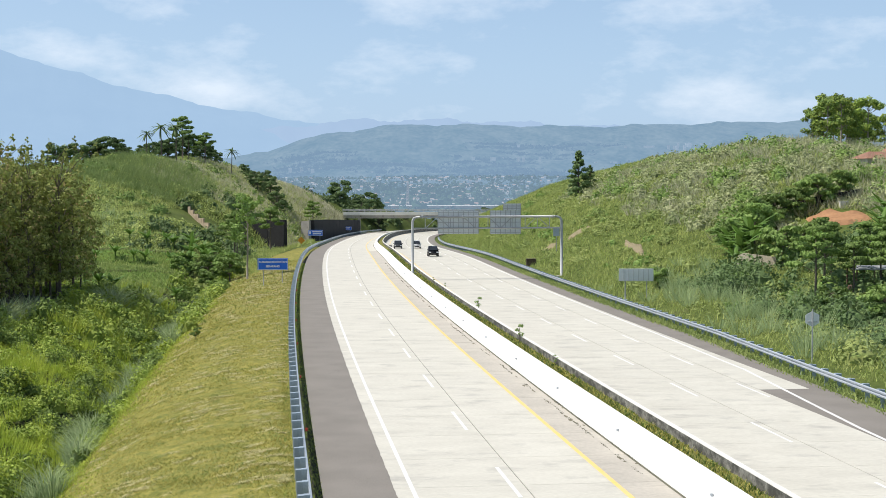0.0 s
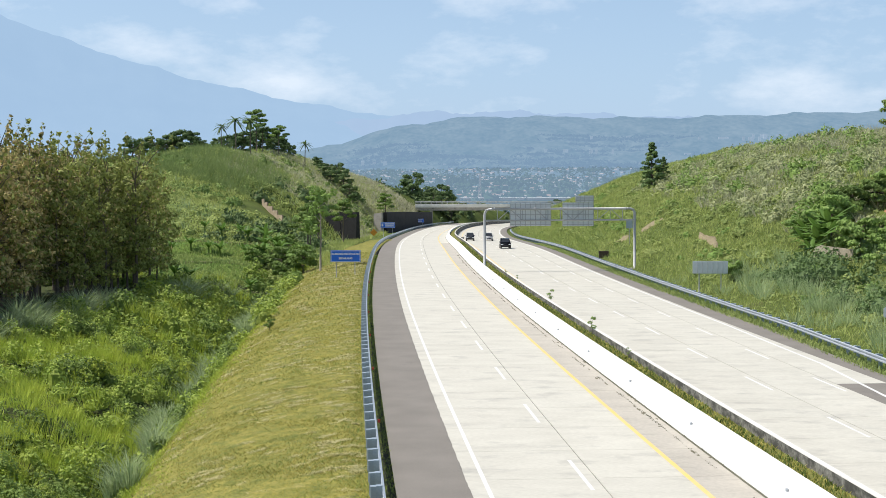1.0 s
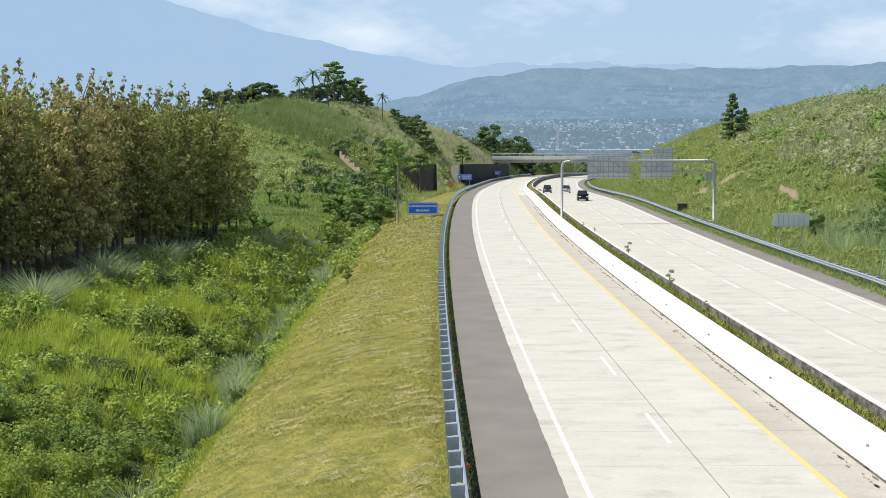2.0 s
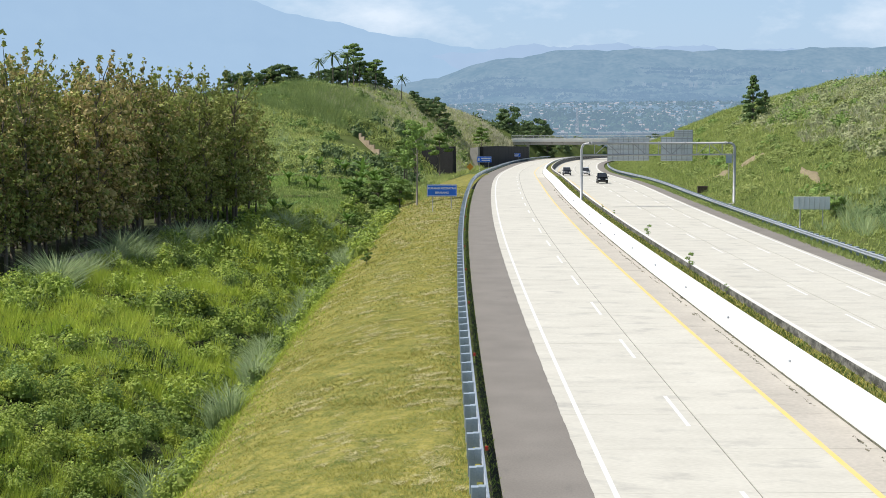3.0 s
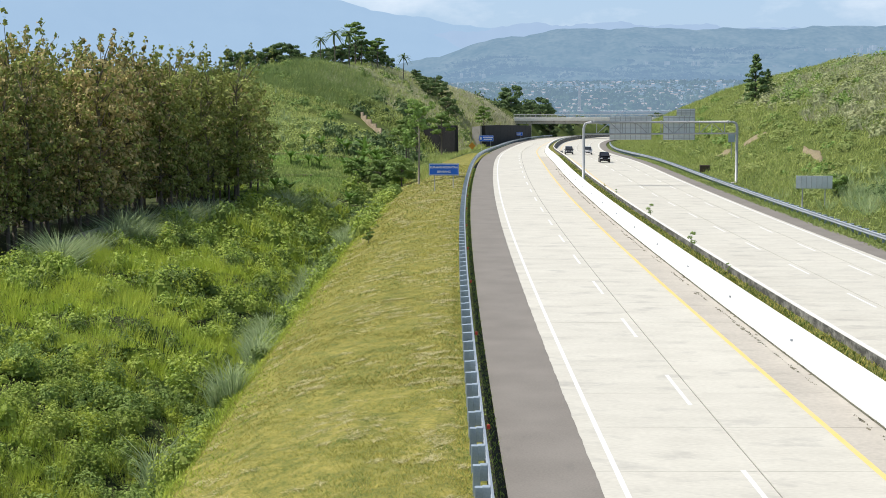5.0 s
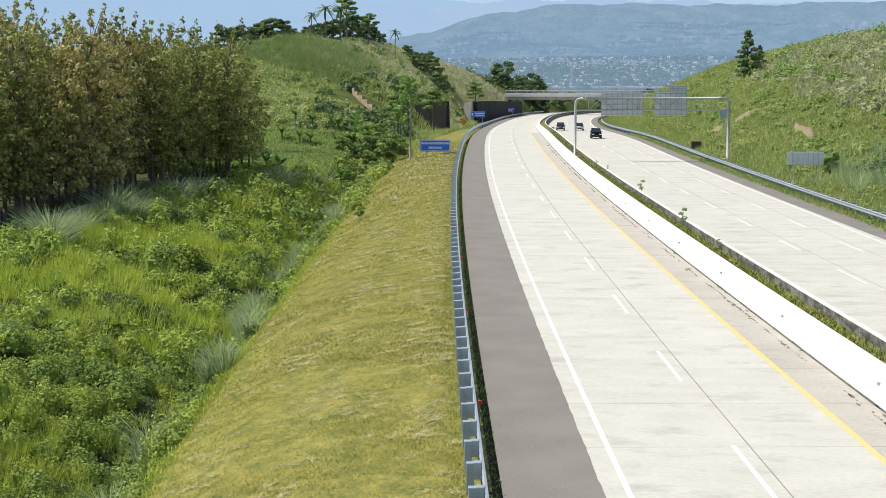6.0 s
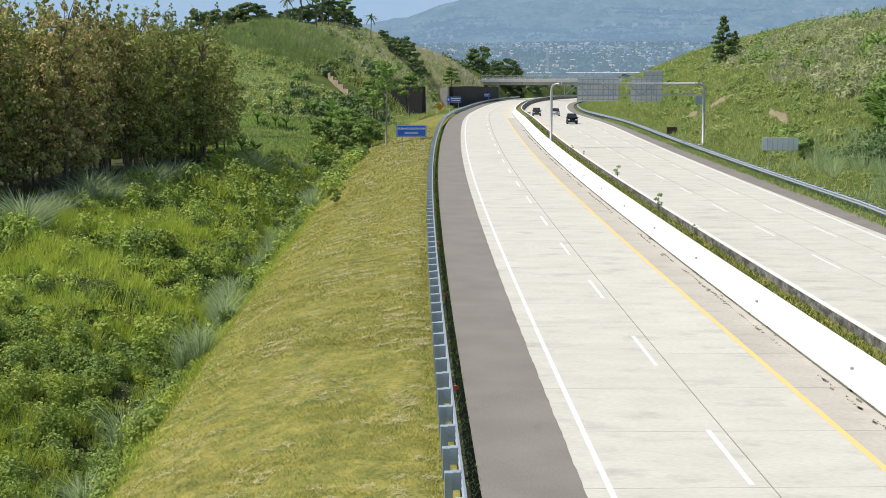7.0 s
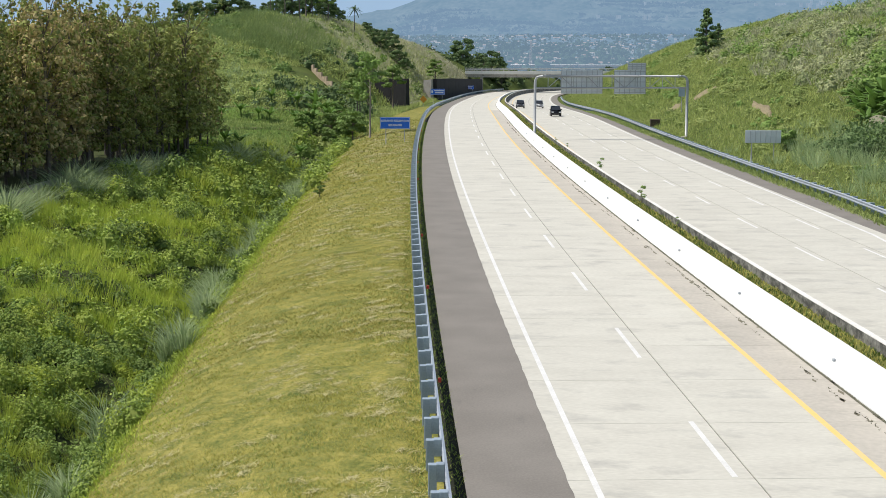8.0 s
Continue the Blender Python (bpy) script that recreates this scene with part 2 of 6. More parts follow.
def box(bm, x0, x1, y0, y1, z0, z1, m=None, bevel=0.0):
    got = bmesh.ops.create_cube(bm, size=1, matrix=Matrix.LocRotScale(((x0 + x1) / 2, (y0 + y1) / 2, (z0 + z1) / 2), None, (x1 - x0, y1 - y0, z1 - z0)))
    vs = got["verts"]
    if bevel:
        es = list({e for v in vs for e in v.link_edges})
        vs = list({v for f in bmesh.ops.bevel(bm, geom=es, offset=bevel, segments=1, affect="EDGES")["faces"] for v in f.verts} | {v for v in vs if v.is_valid})
    if m is not None:
        bmesh.ops.transform(bm, matrix=m, verts=vs)


def tube(bm, pts, radii, n=7, cap=True):
    """A tapered round limb along points."""
    rings, pts = [], [Vector(p) for p in pts]
    for i, p in enumerate(pts):
        d = (pts[min(i + 1, len(pts) - 1)] - pts[max(i - 1, 0)]).normalized()
        a = d.cross(Vector((0.31, 0.95, 0.05) if abs(d.z) > 0.5 else (0, 0, 1))).normalized()
        b = d.cross(a)
        rings.append([bm.verts.new(p + radii[i] * (math.cos(2 * math.pi * k / n) * a + math.sin(2 * math.pi * k / n) * b)) for k in range(n)])
    for r0, r1 in zip(rings, rings[1:]):
        for k in range(n):
            bm.faces.new((r0[k], r0[(k + 1) % n], r1[(k + 1) % n], r1[k]))
    if cap:
        bm.faces.new(rings[0])
        bm.faces.new(rings[-1][::-1])


# ---- plan: the road bends gently, u metres to the right of the left edge line at the station s ----
ST = np.arange(-120.0, 6001.0, 2.0)
SLOPE = np.interp(ST, [-120, 40, 100, 157, 230, 300, 370, 430, 480, 550, 700, 900, 1200], [-0.17, -0.125, -0.112, -0.095, -0.075, -0.06, -0.03, 0.0, 0.08, 0.3, 0.5, 0.3, 0.0])
EDGE = np.concatenate([[0], np.cumsum((SLOPE[1:] + SLOPE[:-1]) * 1.0)])
EDGE += 0.8 - np.interp(32, ST, EDGE)
DROP = np.interp(ST, [215, 245, 300, 340, 385, 430, 500, 700], [0, -0.4, -1.6, -2.5, -3.2, -3.7, -4.2, -6])
DROP = np.convolve(np.pad(DROP, 8, "edge"), np.full(17, 1 / 17), "valid")



def edge_x(s):
    return np.interp(s, ST, EDGE)


def road_z(s):
    return np.interp(s, ST, DROP)


def at(s, u, z=0.0):
    """World place of the station s, u to the right of the left edge line, z above the road."""
    m = np.interp(s, ST, SLOPE)
    c = 1 / np.sqrt(1 + m * m)
    return np.stack(np.broadcast_arrays(edge_x(s) + u * c, s - u * m * c, road_z(s) + z), -1)


def heading(s):
    return -math.degrees(math.atan(float(np.interp(s, ST, SLOPE))))


def rise(a, b, x):
    t = np.clip((x - a) / (b - a), 0, 1)
    return t * t * (3 - 2 * t)


def wavy(x, y, k):
    """Smooth unevenness, about -1 to 1."""
    return (np.sin(x * k + 1.3 * np.sin(y * k * 0.7)) + np.sin(y * k * 1.17 + 2.1 + 1.1 * np.sin(x * k * 0.53)) + 0.7 * np.sin((x + y) * k * 1.9 + 0.6)) / 2.7


def ground_z(x, y):
    """Height of the land at x, y."""
    x, y = np.asarray(x, float), np.asarray(y, float)
    u = x - edge_x(y)
    rz = road_z(y)
    # left of the road: a mown bank down to a gully, then rough ground and a hill with a steep cut
    bank = np.interp(-u, [2.5, 5, 8, 11, 13.5, 15.5, 17.5, 20, 24, 32, 45, 80, 400], [-0.1, -0.1, -0.55, -1.35, -2.5, -4.6, -6.3, -5.2, -3.6, -2.4, -2.0, -2.0, -2.0])
    flat = np.interp(-u, [2.5, 5, 12, 20, 400], [-0.1, -0.1, -0.8, -1.2, -1.2])
    far = rise(165, 215, y)
    left = bank * (1 - far) + flat * far
    top = np.interp(y, [205, 250, 300, 350, 400, 450, 520, 620, 800], [0, 10, 26, 32, 34, 33, 19, 7, 0])
    out = np.maximum(-u - np.interp(y, [200, 296, 306, 400, 490], [16.5, 16.5, 12, 12, 7]), 0)
    back = (1 - 0.33 * rise(28, 70, out)) * (1 - 0.8 * rise(90, 260, out))
    left = left + back * top * (1 - np.exp(-out * np.interp(y, [205, 300, 340, 420], [0.55, 0.75, 1.15, 1.3]) / np.maximum(top, 0.5)))
    # right of the road: a verge, then the hillside
    v = np.maximum(u - 28.5, 0)
    cap = np.interp(y, [0, 60, 110, 150, 190, 230, 330, 420, 520, 700], [3, 4.5, 6.5, 9.5, 17.5, 20.5, 21, 14, 8, 0])
    raw = 0.36 * v + 0.009 * v * v
    raw = raw * np.interp(y, [40, 100, 130, 170, 220, 350], [0.2, 0.26, 0.45, 0.9, 1.3, 1.45])
    right = -0.35 + cap * (1 - np.exp(-raw / np.maximum(cap, 0.3) * 1.15)) * (1 - 0.8 * rise(120, 300, v)) * (1 - 0.2 * rise(42, 75, v))
    z = np.where(u < -2.5, left, np.where(u > 26, right, -0.55)) + rz
    rough = np.where((u < -14) | (u > 31), 1.0, 0.0) * rise(0, 6, np.maximum(-u - 14, u - 31))
    z = z + rough * (0.35 * wavy(x, y, 0.33) + 0.7 * wavy(x, y, 0.09) * rise(150, 260, y))
    # the valley floor and the long slope up to the mountains
    dist = np.hypot(x, y)
    vale = np.interp(dist, [600, 900, 1300, 1800, 2400, 3000, 3600, 4400], [-9, -7, 0, 14, 30, 36, 38, 40])
    w = rise(560, 800, dist)
    return z * (1 - w) + (vale + 6 * wavy(x, y, 0.004) * rise(1400, 2500, dist)) * w


def strip(name, s0, s1, u0, u1, z, mat, parent=None, step=4.0):
    """A thin flat band along the road."""
    n = max(2, int((s1 - s0) / step) + 1)
    s = np.linspace(s0, s1, n)
    v = np.concatenate([at(s, u0, z), at(s, u1, z)])
    i = np.arange(n - 1)
    return sheet(name, v, np.stack([i, i + n, i + n + 1, i + 1], 1), mat, parent)


def sweep(name, s, profile, mat, parent=None, closed=True):
    """A solid of one cross-section (u, z) along the stations s."""
    k, n = len(profile), len(s)
    v = np.stack([at(s, u, z) for u, z in profile], 1).reshape(-1, 3)
    i = np.arange(n - 1)[:, None] * k
    j = np.arange(k if closed else k - 1)[None, :]
    a, b = (i + j).ravel(), (i + (j + 1) % k).ravel()
    ob = sheet(name, v, np.stack([a, a + k, b + k, b], 1), mat, parent)
    if closed:
        bm = bmesh.new()
        bm.from_mesh(ob.data)
        bm.verts.ensure_lookup_table()
        bm.faces.new([bm.verts[q] for q in range(k)])
        bm.faces.new([bm.verts[(n - 1) * k + q] for q in reversed(range(k))])
        bmesh.ops.recalc_face_normals(bm, faces=bm.faces)
        bm.to_mesh(ob.data)
        bm.free()
    return ob


# ---- ground ----
su = np.concatenate([-np.geomspace(4700, 45, 26), np.arange(-40, 260, 2.5), np.arange(260, 560, 5), np.geomspace(560, 4700, 60)])
uu = np.concatenate([-np.geomspace(3200, 90, 34), np.arange(-88, -28, 2.0), np.arange(-28, -4, 0.8), [-4, -3.3, -2.4, 0, 12, 24, 25.9, 26.6], np.arange(27.5, 90, 2.0), np.geomspace(92, 3200, 34)])
gs, gu = np.meshgrid(su, uu, indexing="ij")
gx = gu + edge_x(gs)
gv = np.stack([gx, gs, ground_z(gx, gs)], -1).reshape(-1, 3)
a, b = np.meshgrid(np.arange(len(su) - 1), np.arange(len(uu) - 1), indexing="ij")
q = (a * len(uu) + b).ravel()
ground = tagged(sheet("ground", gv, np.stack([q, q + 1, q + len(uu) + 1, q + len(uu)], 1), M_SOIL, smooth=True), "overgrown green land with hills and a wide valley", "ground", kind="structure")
# past 700 m the land's materials glow with painted haze
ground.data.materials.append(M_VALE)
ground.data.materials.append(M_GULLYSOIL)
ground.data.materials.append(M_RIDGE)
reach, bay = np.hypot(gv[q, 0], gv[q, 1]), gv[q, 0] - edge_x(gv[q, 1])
# land under the thicket takes the soil with painted shade
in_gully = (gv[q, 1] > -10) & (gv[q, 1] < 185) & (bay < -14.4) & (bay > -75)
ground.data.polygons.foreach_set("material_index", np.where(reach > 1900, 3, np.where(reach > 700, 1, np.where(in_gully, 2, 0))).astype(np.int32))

# the mown bank beside the left guardrail
bs, bu = np.meshgrid(np.concatenate([np.arange(10, 22, 1.5), np.arange(22, 100, 0.25), np.arange(100, 300, 1.5)]), np.linspace(-3.3, -14.0, 44), indexing="ij")
bx = bu * np.interp(bs, [10, 165, 260, 300], [1, 1, 0.62, 0.55]) + edge_x(bs) + np.where(bu < -13.9, 0.7 * wavy(bs, bs * 0.6, 0.35) + 0.35 * wavy(bs, bs * 0.3, 1.3), 0)
bz = ground_z(bx, bs) + 0.04 + (0.02 * (1 + wavy(bx, bs, 1.1)) + 0.02 * (1 + wavy(bx, bs, 0.37)) + 0.05 * np.random.RandomState(3).uniform(0, 1, bs.shape) ** 2) * (bu < -4.5)
a, b = np.meshgrid(np.arange(bs.shape[0] - 1), np.arange(bs.shape[1] - 1), indexing="ij")
q = (a * bs.shape[1] + b).ravel()
tagged(sheet("verge", np.stack([bx, bs, bz], -1).reshape(-1, 3), np.stack([q, q + bs.shape[1], q + bs.shape[1] + 1, q + 1], 1), M_VERGE, smooth=True),
       "mown yellow-green grass bank with dry cuttings", "grass bank", kind="structure")

# ---- roads ----
END = 620.0
road_left = tagged(strip("road_left", 8, END, -0.70, 9.15, -0.035, M_JOINT), "pale concrete carriageway with two lanes", "road", kind="structure")
road_right = tagged(strip("road_right", 8, END, 11.2, 23.75, -0.285, M_JOINT), "pale concrete carriageway with three lanes", "road", kind="structure")
rag_s = np.arange(8.0, END, 0.5)
rag = -0.62 + 0.012 * np.sin(rag_s * 2.1 + 2 * np.sin(rag_s * 0.6)) + 0.010 * np.sin(rag_s * 5.3)
v = np.concatenate([at(rag_s, -3.12, 0.004), at(rag_s, rag, 0.004)])
i = np.arange(len(rag_s) - 1)
tagged(sheet("shoulder_left", v, np.stack([i, i + len(rag_s), i + len(rag_s) + 1, i + 1], 1), M_ASPHALT), "grey asphalt hard shoulder", "road shoulder", kind="structure")
n_out = np.arange(8.0, END, 4.0)
out_u = np.interp(n_out, [8, 60, 95, END], [23.3, 24.2, 25.6, 25.6])
v = np.concatenate([at(n_out, 19.5, -0.262), at(n_out, out_u, -0.262)])
i = np.arange(len(n_out) - 1)
tagged(sheet("shoulder_right", v, np.stack([i, i + len(n_out), i + len(n_out) + 1, i + 1], 1), M_ASPHALT), "grey asphalt hard shoulder", "road shoulder", kind="structure")
for u0, u1, z, paint in ((-0.08, 0.08, 0.004, M_WHITE_PAINT), (7.10, 7.30, 0.004, M_YELLOW_PAINT), (12.9, 13.05, -0.246, M_YELLOW_PAINT)):
    tagged(strip("edge_line", 8, END, u0, u1, z, paint), "painted solid line along the carriageway", "road marking", kind="structure")
line_s = np.arange(30.0, END, 4.0)
line_u = np.interp(line_s, [30, 58, 78, 100, END], [19.6, 21.2, 22.9, 23.3, 23.3])
v = np.concatenate([at(line_s, line_u - 0.1, -0.244), at(line_s, line_u + 0.1, -0.244)])
i = np.arange(len(line_s) - 1)
tagged(sheet("edge_line", v, np.stack([i, i + len(line_s), i + len(line_s) + 1, i + 1], 1), M_WHITE_PAINT), "painted solid white line tapering with the lane", "road marking", kind="structure")
for u0, first, z, last in ((3.5, 19.15, 0.004, 480), (16.9, 68.0 - 52, -0.246, 480), (20.5, 67.4, -0.246, 480)):
    s = first
    while s < last:
        tagged(strip("dash", s, s + 5, u0 - 0.075, u0 + 0.075, z, M_WHITE_PAINT, step=2.5), "white painted lane dash", "road marking", "lane dashes", "structure")
        s += 13.0

# near-black strip that paints the left guardrail's shade onto the soil
tagged(strip("drain_strip", 8, END, -3.62, -3.12, -0.03, M_RAILSHADE), "dark soil strip at the shoulder edge with the guardrail's shade painted in", "drain", kind="structure")

tagged(strip("barrier_seam", 8, 330, 8.91, 9.0, 0.005, M_CRACK), "dirty open seam along the barrier foot", "seam", kind="structure")

# median: two barriers with weeds between them
med = np.arange(8.0, END, 4.0)
tagged(sweep("median_barrier", med, [(9.0, -0.1), (9.0, 0.05), (9.22, 0.24), (9.42, 0.9), (9.85, 0.9), (9.9, 0.3), (9.9, -0.1)], M_BARRIER), "whitewashed sloping concrete median barrier", "barrier", kind="structure")
tagged(sweep("median_kerb", med, [(11.12, 0.2), (11.10, 0.86), (11.30, 0.86), (11.5, 0.1), (11.7, -0.28), (11.2, -0.3)], M_KERB), "stained concrete median barrier edge", "barrier", kind="structure")
tagged(sweep("median_coping", med, [(11.09, 0.863), (11.10, 0.90), (11.29, 0.91), (11.31, 0.863)], M_COPING), "pale worn top edge of the median barrier", "barrier", kind="structure")
mn, mu = np.meshgrid(np.arange(8, END, 1.0), np.linspace(9.86, 11.12, 6), indexing="ij")
mz = 0.47 + 0.05 * wavy(mn, mu * 4, 1.7)
a, b = np.meshgrid(np.arange(mn.shape[0] - 1), np.arange(5), indexing="ij")
q = (a * 6 + b).ravel()
mp3 = at(mn.ravel(), mu.ravel(), 0.0)
mp3[:, 2] += mz.ravel()
tagged(sheet("median_bed", mp3, np.stack([q, q + 6, q + 7, q + 1], 1), M_MEDIAN, smooth=True), "weedy soil strip between the median barriers", "median", kind="structure")


# ---- guardrails ----
WAVE = [(0.0, 0.0), (0.06, 0.03), (0.06, 0.10), (0.0, 0.14), (0.0, 0.18), (0.06, 0.22), (0.06, 0.29), (0.0, 0.32)]


def guardrail(label, s0, s1, rail_u, rail_z, face):
    """Corrugated steel beams on posts with spacer blocks; face: +1 where the road lies to the right."""
    rail = tagged(thing("guardrail", at(s0, rail_u(s0), rail_z)), label, "guardrail")
    inv = rail.matrix_world.inverted()
    s = s0
    while s < s1:
        st = np.linspace(s, s + 4.06, 3)
        prof = [(face * (0.06 - d), 0.42 + h) for d, h in [(0.06 - dd, hh) for dd, hh in WAVE]]
        k = len(prof)
        lines = []
        for layer in (0.0, -0.012):
            lines += [at(st, rail_u(st) + w + face * layer, rail_z + h) for w, h in prof]
        vv = np.stack(lines, 1).reshape(-1, 3)
        loop = list(range(k)) + list(range(2 * k - 1, k - 1, -1))
        fs = []
        for r in range(2):
            for c in range(2 * k):
                p0, p1 = loop[c], loop[(c + 1) % (2 * k)]
                fs.append((r * 2 * k + p0, (r + 1) * 2 * k + p0, (r + 1) * 2 * k + p1, r * 2 * k + p1))
        ob = sheet("beam", vv, fs, M_STEEL, rail)
        ob.matrix_parent_inverse = inv
        s += 4.0
    bm = bmesh.new()
    box(bm, -0.10, 0.10, -0.09, 0.09, -0.65, 0.76, bevel=0.012)
    post = part("post", bm, M_BLOCK, rail)
    bm = bmesh.new()
    box(bm, -0.1, 0.1, -0.10, 0.10, 0.34, 0.78, bevel=0.015)
    block = part("spacer", bm, M_BLOCK, rail)
    first = True
    s = s0 + 1.0
    while s < s1:
        for src, off in ((post, -0.30), (block, -0.11)):
            ob = src if first else new(src.name, src.data)
            ob.parent = rail
            ob.matrix_parent_inverse = inv
            ob.matrix_basis = pose(*at(s, rail_u(s) + face * off, rail_z), 0, 0, heading(s))
        first = False
        s += 2.0
    return rail


guardrail("galvanised corrugated steel guardrail beside the mown bank", 10, 520, lambda s: -3.62 + 0 * s, 0.0, 1)
guardrail("galvanised corrugated steel guardrail at the foot of the hillside", 48, 420, lambda s: np.interp(s, [48, 65, 95, 400], [24.6, 25.2, 26.6, 26.6]), -0.35, -1)


# ---- signs, gantry, walls, bridge ----
def words(text, size, mat, parent, place, label=""):
    """Raised lettering, centred at a place, read from the -y side."""
    cu = bpy.data.curves.new("lettering", "FONT")
    cu.body, cu.size, cu.align_x, cu.align_y, cu.extrude, cu.offset = text, size, "CENTER", "CENTER", 0.004, 0.012
    tmp = new("lettering", cu)
    me = bpy.data.meshes.new_from_object(tmp.evaluated_get(bpy.context.evaluated_depsgraph_get()))
    bpy.data.objects.remove(tmp)
    me.materials.clear()
    me.materials.append(mat)
    ob = new("lettering", me)
    ob.parent = parent
    ob.matrix_basis = pose(*place, 90, 0, 0)
    return tagged(ob, label)


def road_sign(label, s, u, wide, high, low, lines, size, bars=(), turn=None, ground=None, mat=M_BLUE, rim=M_LETTER, back=False):
    """A panel on two posts, facing the camera or showing its back."""
    p = at(s, u)
    z = float(ground_z(p[0], p[1])) if ground is None else ground
    sign = tagged(thing("road_sign", (p[0], p[1], z), heading(s) * 0.6 if turn is None else turn), label, "sign")
    for x in (-wide * 0.31, wide * 0.31):
        bm = bmesh.new()
        tube(bm, [(x, 0.06, -0.5), (x, 0.06, low + high * 0.9)], [0.055, 0.055], 8)
        part("post", bm, M_PIPE, sign, smooth=True)
    bm = bmesh.new()
    box(bm, -wide / 2, wide / 2, -0.03, 0.0, low, low + high, bevel=0.012)
    panel = part("panel", bm, M_PANELBACK if back else mat, sign)
    if back:
        for k in range(1, 7):
            bm = bmesh.new()
            x = -wide / 2 + wide * k / 7
            box(bm, x - 0.02, x + 0.02, -0.06, -0.032, low + 0.04, low + high - 0.04)
            part("stiffener", bm, M_PIPE, panel)
        return sign
    bm = bmesh.new()
    t = 0.045
    for x0, x1, z0, z1 in ((-wide / 2 + 0.05, wide / 2 - 0.05, low + 0.05, low + 0.05 + t), (-wide / 2 + 0.05, wide / 2 - 0.05, low + high - 0.05 - t, low + high - 0.05),
                           (-wide / 2 + 0.05, -wide / 2 + 0.05 + t, low + 0.1, low + high - 0.1), (wide / 2 - 0.05 - t, wide / 2 - 0.05, low + 0.1, low + high - 0.1)):
        box(bm, x0, x1, -0.038, -0.031, z0, z1)
    part("border", bm, rim, panel)
    for text, z in lines:
        words(text, size, M_LETTER, panel, (0, -0.036, low + z))
    for x, z, w, h in bars:
        bm = bmesh.new()
        box(bm, x - w / 2, x + w / 2, -0.038, -0.031, low + z - h / 2, low + z + h / 2)
        part("bar", bm, M_LETTER, panel)
    return sign


road_sign("blue speed-reduction sign on two steel posts in the grass", 156.5, -6.35, 3.45, 1.35, 2.05, [("KURANGI KECEPATAN", 0.92), ("SEKARANG", 0.42)], 0.31, ground=-0.62)
road_sign("small blue service sign on posts beside the shoulder", 340, -5.6, 3.6, 1.45, 2.3, [], 0.3, [(0.4, 1.0, 2.4, 0.26), (0.4, 0.5, 2.1, 0.26), (-1.35, 0.75, 0.4, 0.7)], ground=-2.7)
road_sign("small blue direction sign before a dark retaining wall", 455, -4.3, 3.0, 1.2, 1.8, [], 0.3, [(0, 0.85, 2.1, 0.24), (0, 0.4, 1.7, 0.24)], ground=-3.95)
road_sign("grey back of a road sign on two posts behind the guardrail", 128.5, 29.2, 3.35, 1.2, 2.05, [], 0, turn=0, ground=-0.3, back=True)

# orange diamond warning board
p = at(320, -8.0)
warn = tagged(thing("warning_sign", (p[0], p[1], float(ground_z(p[0], p[1]))), 5), "orange diamond warning sign on a post", "sign")
bm = bmesh.new()
tube(bm, [(0, 0.05, -0.4), (0, 0.05, 2.0)], [0.04, 0.04], 8)
part("post", bm, M_PIPE, warn)
bm = bmesh.new()
box(bm, -0.62, 0.62, -0.03, 0, -0.62, 0.62, pose(0, 0, 1.6, 0, 45, 0), bevel=0.02)
part("panel", bm, M_ORANGE, warn)

# round sign seen from behind
bsign = tagged(thing("road_sign", (23.0, 84.6, float(ground_z(23.0, 84.6))), 0), "grey back of a hexagonal road sign on one post", "sign")
bm = bmesh.new()
tube(bm, [(0, 0, -0.4), (0, 0, 3.35)], [0.045, 0.045], 8)
part("post", bm, M_PIPE, bsign)
bm = bmesh.new()
bmesh.ops.create_cone(bm, cap_ends=True, segments=6, radius1=0.5, radius2=0.5, depth=0.02, matrix=pose(0, 0.06, 2.75, 90, 0, 0))
part("panel", bm, M_PANELBACK, bsign)
bm = bmesh.new()
box(bm, -0.3, 0.3, -0.01, 0.05, 2.55, 2.6)
part("clamp", bm, M_PIPE, bsign)

# gantry over the right carriageway
GL, GR = Vector((-3.7, 165.0, 0.6)), Vector((14.75, 169.5, -0.3))
gantry = tagged(thing("sign_gantry", GL), "grey pipe sign gantry spanning a carriageway", "gantry")
gi = gantry.matrix_world.inverted()
across = (GR - GL)
across.z = 0
span = across.length
across.normalize()


def gan(d, z):
    q = GL + across * d
    return (q.x - GL.x, q.y - GL.y, z - GL.z)


TOPZ, LOWZ = 7.35, 5.95
for d, z0, sg in ((0, GL.z - 0.3, 1), (span, GR.z, -1)):
    bm = bmesh.new()
    tube(bm, [gan(d, z0), gan(d, TOPZ - 0.75), gan(d + sg * 0.07, TOPZ - 0.4), gan(d + sg * 0.22, TOPZ - 0.16), gan(d + sg * 0.5, TOPZ - 0.03), gan(d + sg * 0.95, TOPZ)], [0.17, 0.17, 0.165, 0.16, 0.15, 0.14], 10)
    part("post", bm, M_PIPE, gantry, smooth=True)
    bm = bmesh.new()
    x, y, z = gan(d, z0)
    box(bm, x - 0.55, x + 0.55, y - 0.55, y + 0.55, z - 0.6, z + 0.28, bevel=0.04)
    part("footing", bm, M_PALEWALL, gantry)
bm = bmesh.new()
tube(bm, [gan(0.9, TOPZ), gan(span - 0.9, TOPZ)], [0.14, 0.14], 10)
part("top_chord", bm, M_PIPE, gantry, smooth=True)
bm = bmesh.new()
tube(bm, [gan(0.1, LOWZ), gan(span - 0.1, LOWZ)], [0.1, 0.1], 10)
part("bottom_chord", bm, M_PIPE, gantry, smooth=True)
cells = 12
